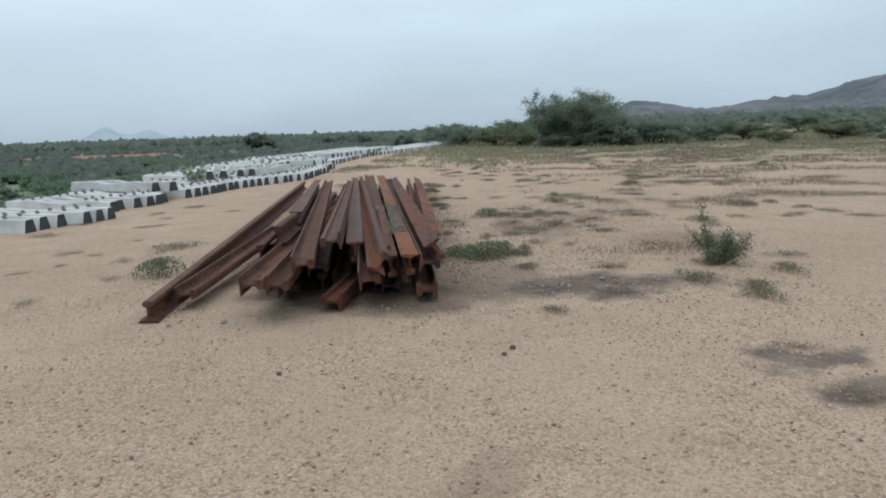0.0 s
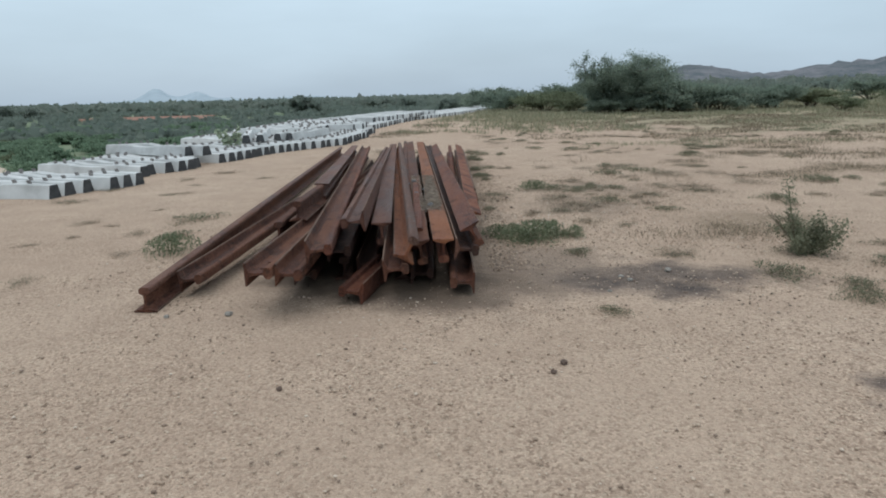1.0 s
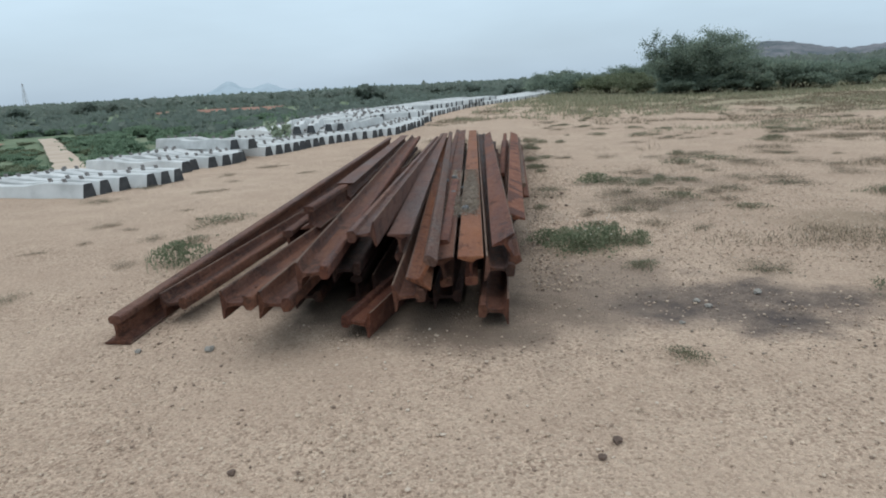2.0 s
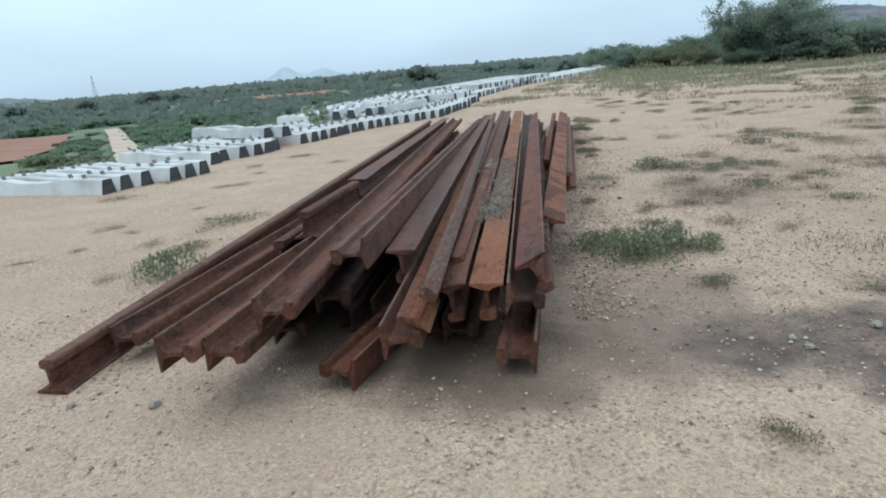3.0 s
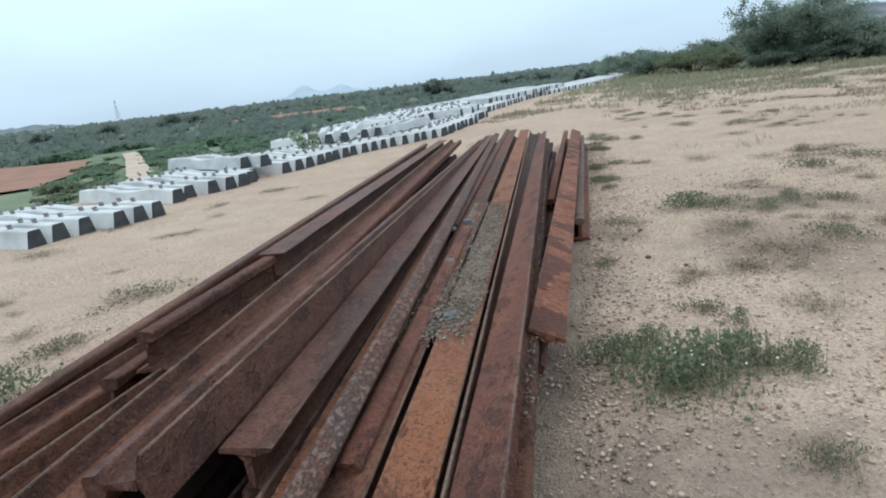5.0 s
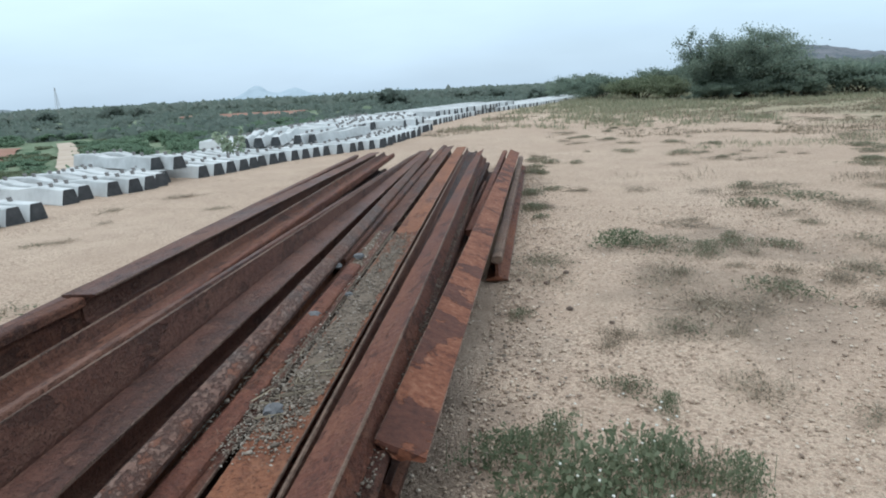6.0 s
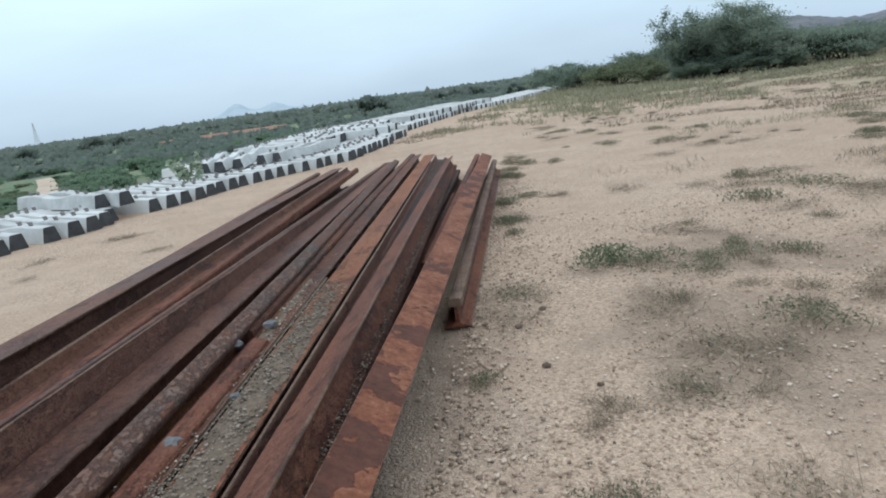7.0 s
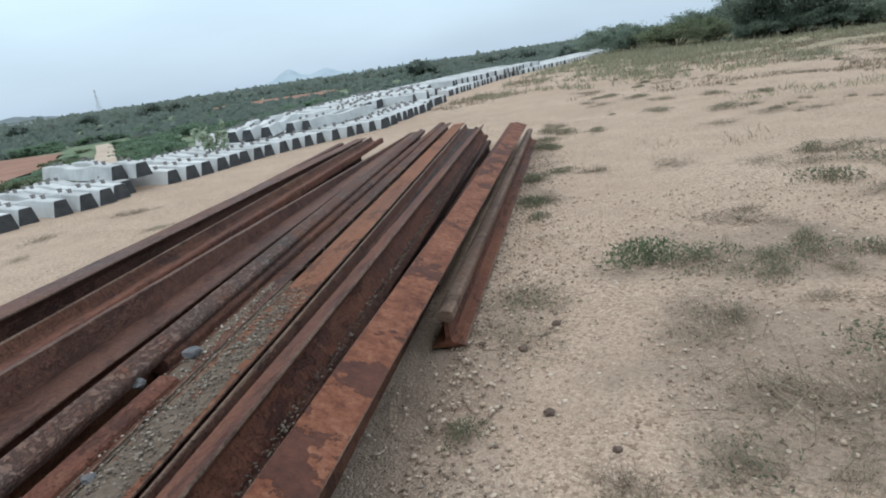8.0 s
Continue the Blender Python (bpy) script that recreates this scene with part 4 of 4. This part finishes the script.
def build_weeds():
    rng = random.Random(8)
    nr = np.random.default_rng(18)
    stalk_g = [weed_mesh(100 + i, GREEN, 70, 0.15, 0.9, 0.008) for i in range(2)]
    leaf_g = [leafy_mesh(110 + i, 800, 0.19, 0.016, GREEN) for i in range(3)]
    dry = [weed_mesh(120 + i, DRY, 220, 0.11, 1.6, 0.006) for i in range(4)]
    dull = [leafy_mesh(160 + i, 380, 0.10, 0.015, DULL) for i in range(3)]
    mat_dry = [weed_mesh(140 + i, DRY_DARK, 260, 0.17, 3.2, 0.004) for i in range(4)]
    mat_leaf = [leafy_mesh(150 + i, 120, 0.03, 0.013, (DRY_DARK, DULL, DRY_DARK)[i]) for i in range(3)]
    bloom = pebbles_mesh("blossoms", np.stack([nr.uniform(-0.35, 0.35, 26), nr.uniform(-0.35, 0.35, 26), nr.uniform(0.15, 0.26, 26)], 1), np.full(26, 0.007), FLOWER, nr)

    def weed(x, y, s, tall, kind, flowers=False):
        ob = new("weed_clump")
        ob.matrix_basis = pose(x, y, 0, 0, 0, rng.uniform(0, 360)) @ Matrix.Diagonal((s * 1.25, s * rng.uniform(0.6, 1.1), tall, 1))
        if kind == "green":
            tagged(part("stalk_tuft", rng.choice(stalk_g), ob), kind="stuff")
            tagged(part("foliage", rng.choice(leaf_g), ob), kind="stuff")
            tagged(ob, "fresh green weed clump on sandy ground", "weed", "weeds")
        elif kind == "mixed":
            tagged(part("stalk_tuft", rng.choice(dry), ob), kind="stuff")
            tagged(part("foliage", rng.choice(dull), ob), kind="stuff")
            tagged(ob, "half-dry weed clump with dull green tips", "weed", "weeds")
        else:
            tagged(part("stalk_tuft", rng.choice(mat_dry), ob), kind="stuff")
            tagged(part("foliage", rng.choice(mat_leaf), ob), kind="stuff")
            tagged(ob, "dark withered weed mat flattened on sand", "weed", "weeds")
        if flowers:
            tagged(part("blossom", bloom, ob, None, "tiny white blossoms"), kind="stuff")

    for x, y, s, tall, kind in ((-3.05, 6.95, 0.55, 0.9, "green"), (-3.35, 7.6, 0.5, 0.6, "mixed"), (-3.6, 8.6, 0.8, 0.5, "mixed"), (-6.2, 10.0, 0.7, 0.5, "dry"), (-5.3, 13.4, 0.6, 0.6, "dry"), (-5.6, 12.4, 0.5, 0.5, "dry"),
                                (-5.0, 10.6, 0.4, 0.4, "dry"), (-4.6, 6.4, 0.5, 0.4, "dry"), (-4.9, 8.4, 0.5, 0.3, "dry"), (-6.3, 11.2, 0.5, 0.5, "dry"),
                                (0.12, 7.75, 0.35, 0.5, "green"), (0.68, 6.85, 0.28, 0.5, "mixed"), (0.66, 6.95, 0.2, 0.4, "dry"), (0.72, 7.55, 0.28, 0.6, "green"),
                                (2.5, 6.95, 0.45, 0.45, "mixed"), (2.75, 7.7, 0.5, 0.5, "mixed"), (3.4, 9.3, 0.6, 0.6, "dry"), (2.1, 6.2, 0.6, 0.5, "dry"), (1.5, 6.9, 0.5, 0.35, "dry"), (0.74, 5.3, 0.25, 0.4, "mixed"),
                                (2.07, 4.4, 0.4, 0.4, "dry"), (2.05, 3.68, 0.45, 0.4, "dry"), (2.97, 8.35, 0.5, 0.5, "dry"), (3.4, 7.2, 0.5, 0.5, "dry"), (2.5, 5.85, 0.5, 0.5, "mixed"),
                                (0.45, 10.75, 0.5, 0.7, "green"), (0.72, 10.75, 0.55, 0.6, "mixed"), (1.02, 11.5, 0.7, 0.5, "dry"), (0.70, 10.05, 0.6, 0.5, "dry"), (1.05, 10.5, 0.4, 0.4, "mixed"), (0.65, 9.8, 0.5, 0.5, "dry"),
                                (0.85, 9.3, 0.75, 0.7, "dry"), (1.15, 9.35, 0.75, 0.6, "dry"), (1.35, 9.65, 0.6, 0.5, "mixed"), (0.6, 8.85, 0.4, 0.4, "dry"), (0.40, 8.22, 0.3, 0.4, "mixed"), (0.55, 8.05, 0.18, 0.4, "green"),
                                (0.6, 7.6, 0.35, 0.5, "mixed"), (1.6, 10.75, 0.4, 0.5, "mixed"), (0.72, 13.5, 0.6, 0.5, "dry"), (1.45, 13.3, 0.6, 0.4, "dry"), (0.74, 17.8, 0.7, 0.5, "mixed"), (1.4, 15.8, 0.6, 0.4, "dry"),
                                (1.95, 12.0, 0.6, 0.4, "dry"), (2.7, 12.2, 0.8, 0.5, "dry"), (2.0, 10.1, 0.6, 0.5, "dry"), (1.3, 8.1, 0.35, 0.4, "dry"), (2.7, 10.5, 0.9, 0.5, "dry"), (3.4, 12.4, 0.9, 0.4, "dry"), (4.6, 11.5, 0.9, 0.5, "mixed"),
                                (1.9, 9.0, 0.4, 0.4, "mixed"), (-0.15, 9.05, 0.2, 0.5, "mixed"),
                                (2.15, 6.27, 0.55, 0.5, "mixed"), (2.4, 5.6, 0.45, 0.5, "mixed"), (2.55, 6.0, 0.4, 0.5, "dry"), (3.05, 6.5, 0.5, 0.6, "mixed"), (3.4, 9.7, 0.6, 0.6, "mixed"), (1.49, 6.8, 0.4, 0.4, "dry")):
        weed(x, y, s, tall, kind)
    for k in range(90):
        y = rng.uniform(9.5, 30)
        x = rng.uniform(0.0, 1.5 + 0.42 * y) - (y - 9) * 0.05
        size, sort = 0.35 + 1.0 * rng.random() ** 2, rng.choice(("dry", "dry", "dry", "mixed"))
        for q in range(1 if size < 0.5 else 3):
            weed(x + rng.gauss(0, 0.32) * size, y + rng.gauss(0, 0.4) * size, size * rng.uniform(0.4, 0.75), rng.uniform(0.35, 0.7), sort)
    for k in range(22):
        y = rng.uniform(11.5, 17.5)
        weed(-0.42 - (y - 12) * 0.09 + rng.expovariate(6), y, rng.uniform(0.2, 0.4), rng.uniform(0.4, 0.75), rng.choice(("mixed", "dry", "dry")))
    for k in range(14):
        weed(rng.uniform(-5.2, -3.0), rng.uniform(5.5, 13), rng.uniform(0.2, 0.5), rng.uniform(0.2, 0.4), "dry")
    weed(0.33, 7.45, 0.62, 0.9, "green", True)
    weed(0.48, 7.58, 0.42, 0.75, "green")
    weed(0.2, 7.35, 0.55, 0.75, "green")
    weed(-0.02, 7.6, 0.35, 0.6, "green")
    for k in range(11):
        weed(1.0 + rng.gauss(0, 0.4), 9.3 + rng.gauss(0, 0.5), rng.uniform(0.2, 0.45), rng.uniform(0.4, 0.8), "dry")

    # a bushy weed with one tall green spike and dry side twigs
    verts, faces, tips = [], [], []
    for k in range(26):
        ang, out = rng.uniform(0, 2 * math.pi), rng.uniform(0.08, 0.30)
        a = Vector((math.cos(ang) * 0.03, math.sin(ang) * 0.03, 0))
        e = Vector((math.cos(ang) * out, math.sin(ang) * out, rng.uniform(0.14, 0.34)))
        if k == 0:
            a, e = Vector((-0.08, 0, 0)), Vector((-0.20, 0.05, 0.62))
        limb(verts, faces, a, e, 0.006, 0.003, 5)
        tips.append((a, e, 320 if k == 0 else 170))
    c = np.concatenate([np.array(a[:]) + (np.array(e[:]) - np.array(a[:])) * nr.uniform(0.25, 1.05, (n, 1)) + nr.normal(size=(n, 3)) * 0.034 for a, e, n in tips])
    c[:, 2] = np.maximum(c[:, 2], 0.008)
    dry_v, dry_f = [], []
    for k in range(9):
        a = Vector((-0.1, 0, 0.08))
        e = a + Vector((rng.uniform(-0.32, -0.05), rng.uniform(-0.15, 0.15), rng.uniform(0.08, 0.36)))
        limb(dry_v, dry_f, a, e, 0.005, 0.002, 4)
        for q in range(3):
            p = a.lerp(e, rng.uniform(0.5, 1))
            limb(dry_v, dry_f, p, p + Vector((rng.uniform(-0.07, 0.07), rng.uniform(-0.07, 0.07), rng.uniform(0.0, 0.08))), 0.003, 0.001, 4)
    ob = new("bushy_weed")
    ob.matrix_basis = pose(2.55, 6.85, 0) @ Matrix.Diagonal((0.9, 0.9, 0.95, 1))
    part("stems", mesh_from("stems", verts, faces, GREEN), ob)
    tagged(part("foliage", leaves_mesh("foliage", c, 0.011, DULL, nr, 1.8, 0.2), ob), kind="stuff")
    part("dry_twigs", mesh_from("dry_twigs", dry_v, dry_f, DRY_DARK), ob, None, "dry brown leafless twigs")
    tagged(ob, "bushy green weed with a tall spike and dry twigs", "weed")

    # thinner growth that nobody could count: tufts over the yard, thickening into grass
    def scatter(name, n, x0, x1, y0, y1, thresh, scale, height, width, lean, material, label, per):
        pts = []
        while len(pts) < n:
            x, y = rng.uniform(x0, x1), rng.uniform(y0, y1)
            if x < float(row_x(y)) + 0.4 or (-4.2 < x < -0.2 - (y - 6) * 0.08 and 5 < y < 16.5):
                continue
            if noise.noise((x * scale, y * scale, 9)) + 0.35 * noise.noise((x * scale * 4, y * scale * 4, 4)) + 0.02 * (y - 18) + 0.03 * min(x, 8) > thresh:
                pts.append((x, y, 0.5 + rng.random()))
        base = np.repeat(np.array([(x, y, 0.0) for x, y, s in pts]), per, 0)
        sc = np.repeat(np.array([s for x, y, s in pts]), per)
        base[:, :2] += nr.normal(size=(len(base), 2)) * (0.07 + 0.05 * sc[:, None])
        far = 1 + np.clip((base[:, 1] - 16) / 16, 0, 2.0)
        ob = new(name, blades_mesh(name, base, height * sc, width * far, lean, material, nr))
        tagged(ob, label, "grass", kind="stuff")

    scatter("dry_grass", 1500, -4, 9, 7.5, 20, 0.42, 0.6, 0.045, 0.0045, 1.7, DRY, "thin withered grass on sand", 14)
    scatter("dry_grass", 4200, -5, 22, 14, 36, 0.35, 0.4, 0.06, 0.010, 1.5, DRY, "withered grass and weeds thickening over sand", 14)
    scatter("grass", 4200, -5, 30, 18, 48, 0.5, 0.25, 0.09, 0.011, 1.8, GRASS, "green and straw-coloured grass before the bushes", 12)
    scatter("grass", 4000, -2, 45, 36, 64, 0.3, 0.2, 0.2, 0.014, 1.7, GRASS, "tall grass belt round the bushes", 12)
    scatter("grass", 900, -5, 5, 24, 62, 0.1, 0.3, 0.2, 0.016, 1.5, GRASS, "grass along the row of sleepers", 12)


build_weeds()


def leafy_plant():
    """A young milkweed with broad pale leaves between the sleepers."""
    rng, nr = random.Random(3), np.random.default_rng(3)
    verts, faces, cs = [], [], []
    for k in range(5):
        a = Vector((rng.uniform(-0.15, 0.15), rng.uniform(-0.15, 0.15), 0))
        e = a + Vector((rng.uniform(-0.35, 0.35), rng.uniform(-0.25, 0.25), rng.uniform(0.45, 0.8)))
        limb(verts, faces, a, e, 0.012, 0.006)
        for q in range(26):
            p = a.lerp(e, 0.25 + 0.75 * q / 25)
            cs.append((p.x + rng.uniform(-0.07, 0.07), p.y + rng.uniform(-0.07, 0.07), p.z))
    ob = new("milkweed_plant")
    ob.matrix_basis = pose(-6.95, 17.45, 0.15) @ Matrix.Diagonal((0.95, 0.95, 0.75, 1))
    part("stems", mesh_from("stems", verts, faces, GREEN), ob)
    part("leaves", leaves_mesh("leaves", np.array(cs), 0.085, LEAF_PALE, nr, 1.4, 0.3), ob)
    tagged(ob, "young broad-leaved pale green plant among sleepers", "plant")


leafy_plant()


# stones, gravel and litter
def stone_mesh(seed, r, material):
    bm = bmesh.new()
    bmesh.ops.create_icosphere(bm, subdivisions=2, radius=r)
    for v in bm.verts:
        v.co *= 1 + 0.55 * noise.noise(v.co * (1.6 / r) + Vector((seed, 0, 0)))
        v.co.z *= 0.62
    me = bpy.data.meshes.new("stone")
    bm.to_mesh(me)
    bm.free()
    me.materials.append(material)
    return me


STONES = (
    (-1.03, 4.12, 0, 0.016, STONE_DARK), (0.30, 4.37, 0, 0.016, STONE_DARK), (0.36, 4.49, 0, 0.02, STONE_DARK), (0.97, 6.04, 0, 0.02, STONE_GREY), (0.92, 6.13, 0, 0.02, STONE_GREY),
    (0.06, 9.95, 0, 0.02, STONE_DARK), (-0.54, 12.0, 0, 0.025, STONE_DARK), (-0.24, 9.75, 0, 0.016, STONE_DARK), (0.78, 5.75, 0, 0.017, STONE_GREY), (1.3, 6.3, 0, 0.025, STONE_GREY),
    (-1.075, 8.71, 0.372, 0.028, STONE_BLUE), (-1.035, 8.93, 0.37, 0.031, STONE_BLUE), (-0.875, 7.96, 0.37, 0.031, STONE_BLUE), (-0.63, 7.14, 0.385, 0.029, STONE_BLUE), (-0.83, 8.26, 0.372, 0.018, STONE_BLUE),
    (-2.15, 5.15, 0, 0.017, STONE_GREY), (-1.75, 5.2, 0, 0.025, STONE_GREY), (0.12, 9.2, 0, 0.02, STONE_DARK), (0.35, 9.0, 0, 0.016, STONE_DARK), (-0.05, 9.7, 0, 0.02, STONE_DARK),
)
for i, (x, y, z, r, material) in enumerate(STONES):
    ob = new("stone", stone_mesh(i * 3.7, r, material))
    ob.matrix_basis = pose(x, y, z + 0.35 * r, 0, 0, i * 47)
    tagged(ob, "small grey stone" + (" lying on rusty rails" if z else " on gravel") if material is not STONE_DARK else "small dark clod of earth on sand", "stone", "loose stones")


def build_gravel():
    rng = np.random.default_rng(77)

    def yard(n, x0, x1, y0, y1, lo, hi, material, label):
        c = np.stack([rng.uniform(x0, x1, n), rng.uniform(y0, y1, n), np.zeros(n)], 1)
        c = c[~((c[:, 0] > -2.2) & (c[:, 0] < -0.5) & (c[:, 1] > 5.6))]
        r = lo + (hi - lo) * rng.random(len(c)) ** 3.4
        c[:, 2] = r * 0.2
        tagged(new("gravel", pebbles_mesh("gravel", c, r, material, rng)), label, "gravel", kind="stuff")

    yard(22000, -3.5, 3.5, 1.0, 8.0, 0.002, 0.011, PEBBLES, "fine pale gravel strewn on sand")
    yard(20000, -0.6, 3.0, 7.0, 12.5, 0.002, 0.011, PEBBLES, "fine pale gravel strewn beside the rails")
    yard(500, 0.2, 1.9, 5.3, 7.0, 0.003, 0.010, BALLAST, "grey ballast chips on dark earth")
    # dark gravel fallen along the stack's open side
    n = 6500
    y = rng.uniform(6.3, 16, n)
    chips = rng.random(n) < 0.7
    c = np.stack([-0.12 - (y - 6.8) * 0.088 + rng.gamma(1.6, 0.11, n), y, np.zeros(n)], 1)
    r = 0.002 + 0.008 * rng.random(n) ** 3
    c[:, 2] = r * 0.2
    for pick, material, label in ((chips, PEBBLES, "pale gravel along the stacked rails"), (~chips, BALLAST, "dark gravel fallen along the stacked rails")):
        tagged(new("gravel", pebbles_mesh("gravel", c[pick], r[pick] * (1.35 if material is PEBBLES else 1), material, rng)), label, "gravel", kind="stuff")
    # ballast heaped on the flat feet of two rails
    for n, y0, y1, off, wide, top, lo, hi in ((4200, 7.0, 9.5, 0.0, 0.072, 0.386, 0.0016, 0.007), (1300, 7.0, 9.6, -0.155, 0.055, 0.370, 0.0016, 0.007), (110, 6.95, 7.7, -0.09, 0.13, 0.384, 0.004, 0.013), (3200, 6.95, 7.8, -0.09, 0.135, 0.380, 0.0016, 0.0045), (500, 7.0, 12.5, -0.08, 0.14, 0.376, 0.002, 0.006)):
        y = y0 + (y1 - y0) * rng.random(n) ** 1.25 + rng.normal(size=n) * 0.05
        c = np.stack([-0.385 - (y - 5.75) * 0.1472 + off + np.clip(rng.normal(size=n) * 0.55, -1, 1) * wide, y, np.full(n, 0.0)], 1)
        c[:, 2] = top - (y - 5.75) * 0.0027 + 0.006 * rng.random(n)
        tagged(new("gravel", pebbles_mesh("gravel", c, lo + (hi - lo) * rng.random(n) ** 2, BALLAST, rng)), "grey ballast spilled on the rail feet", "gravel", kind="stuff")
    # damp silt that binds the ballast: low ragged sheets on the two feet
    for y0, y1, off, wide, top in ((7.03, 9.6, 0.0, 0.074, 0.388), (7.05, 9.7, -0.155, 0.055, 0.372)):
        rows, cols, verts, faces = 140, 9, [], []
        for i in range(rows + 1):
            y = y0 + (y1 - y0) * i / rows
            thin = min(1.0, 6 * i / rows, 2.2 * (rows - i) / rows)
            for j in range(cols + 1):
                u = 2 * j / cols - 1
                h = thin * (1 - u * u) ** 0.5 * (0.75 + 0.9 * noise.noise((u * 2.2, y * 7, off * 9))) - 0.35
                h += 0.25 * noise.noise((u * 7, y * 40, 3))
                verts.append((-0.385 - (y - 5.75) * 0.1472 + off + u * wide, y, top - (y - 5.75) * 0.0032 + 0.011 * h - 0.003))
        for i in range(rows):
            for j in range(cols):
                k = i * (cols + 1) + j
                faces.append((k, k + 1, k + cols + 2, k + cols + 1))
        tagged(new("silt", mesh_from("silt", verts, faces, SILT, True)), "grey-brown silt caked under ballast on a rail foot", "silt", kind="stuff")
    # grit in the gutter of the tilted rails
    y = rng.uniform(6.4, 13.0, 1500)
    u = rng.random(1500)
    c = np.stack([-0.136 - (y - 5.85) * 0.137 + 0.003 + 0.034 * u, y, 0.494 - (y - 5.85) * 0.0168 - 0.124 - 0.004 * u + 0.006 * rng.random(1500)], 1)
    tagged(new("gravel", pebbles_mesh("gravel", c, 0.002 + 0.005 * rng.random(1500) ** 2, BALLAST, rng)), "grit caught between two tilted rails", "gravel", kind="stuff")
    # dry twigs in the ballast heap
    n = 30
    c = np.stack([-0.63 + rng.normal(size=n) * 0.07, 7.28 + rng.normal(size=n) * 0.12, 0.39 + 0.008 * rng.random(n)], 1)
    ang = rng.uniform(0, np.pi, n)
    d = np.stack([np.cos(ang), np.sin(ang), rng.normal(size=n) * 0.08], 1) * rng.uniform(0.02, 0.07, (n, 1))
    w = np.stack([-np.sin(ang), np.cos(ang), np.full(n, 0.6)], 1) * 0.0022
    tagged(new("dry_twigs", quads_mesh("dry_twigs", c, w, d, DRY)), "dry broken twigs on spilled ballast", "twigs", kind="stuff")


build_gravel()


# a lattice mast and pale houses far off on the plain
def build_mast(x, y, h):
    ob = new("lattice_mast")
    z0 = float(ground_z(np.array(x), np.array(y)))
    ob.matrix_basis = pose(x, y, z0)
    for sx, sy in ((1, 1), (1, -1), (-1, 1), (-1, -1)):
        v, f = [], []
        limb(v, f, Vector((sx * 1.6, sy * 1.6, 0)), Vector((sx * 0.2, sy * 0.2, h)), 0.10, 0.07, 4)
        part("leg", mesh_from("leg", v, f, STONE_GREY), ob)
    for k in range(6):
        u = k / 6
        w, w2 = 1.6 - 1.4 * u, 1.6 - 1.4 * (u + 1 / 6)
        v, f = [], []
        for a, b2 in (((-w, -w), (w2, -w2)), ((w, -w), (w2, w2)), ((w, w), (-w2, w2)), ((-w, w), (-w2, -w2))):
            limb(v, f, Vector((*a, h * u)), Vector((*b2, h * (u + 1 / 6))), 0.04, 0.04, 4)
        part("brace", mesh_from("brace", v, f, STONE_GREY), ob)
    tagged(ob, "thin grey lattice mast above the plain", "mast")


build_mast(-408, 440, 22)


def build_house(x, y, w, d, h, turn):
    ob = new("house")
    ob.matrix_basis = pose(x, y, float(ground_z(np.array(x), np.array(y))) + 1.2, 0, 0, turn)
    for name, sz, z, material in (("wall", (w, d, h + 1.5), (h - 1.5) / 2, CONCRETE), ("roof", (w + 0.8, d + 0.8, 0.3), h + 0.15, CONCRETE)):
        bm = bmesh.new()
        bmesh.ops.create_cube(bm, size=1, matrix=Matrix.Translation((0, 0, z)) @ Matrix.Diagonal((*sz, 1)))
        bmesh.ops.bevel(bm, geom=bm.edges[:], offset=0.05, segments=1, affect="EDGES")
        me = bpy.data.meshes.new(name)
        bm.to_mesh(me)
        bm.free()
        me.materials.append(material)
        part(name, me, ob)
    for k in range(3):
        bm = bmesh.new()
        bmesh.ops.create_cube(bm, size=1, matrix=Matrix.Translation((-w / 3 + k * w / 3, -d / 2, h * 0.5)) @ Matrix.Diagonal((w * 0.12, 0.12, h * 0.35, 1)))
        me = bpy.data.meshes.new("window")
        bm.to_mesh(me)
        bm.free()
        me.materials.append(TAR)
        part("window", me, ob)
    tagged(ob, "small flat-roofed pale house among trees", "house", "far houses")


for x, y, w, d, h, turn in ((-330, 300, 14, 8, 4, 40), (-352, 318, 9, 7, 3.5, 35), (-420, 290, 10, 8, 4, 50), (-385, 330, 8, 7, 4, 45)):
    build_house(x, y, w, d, h, turn)
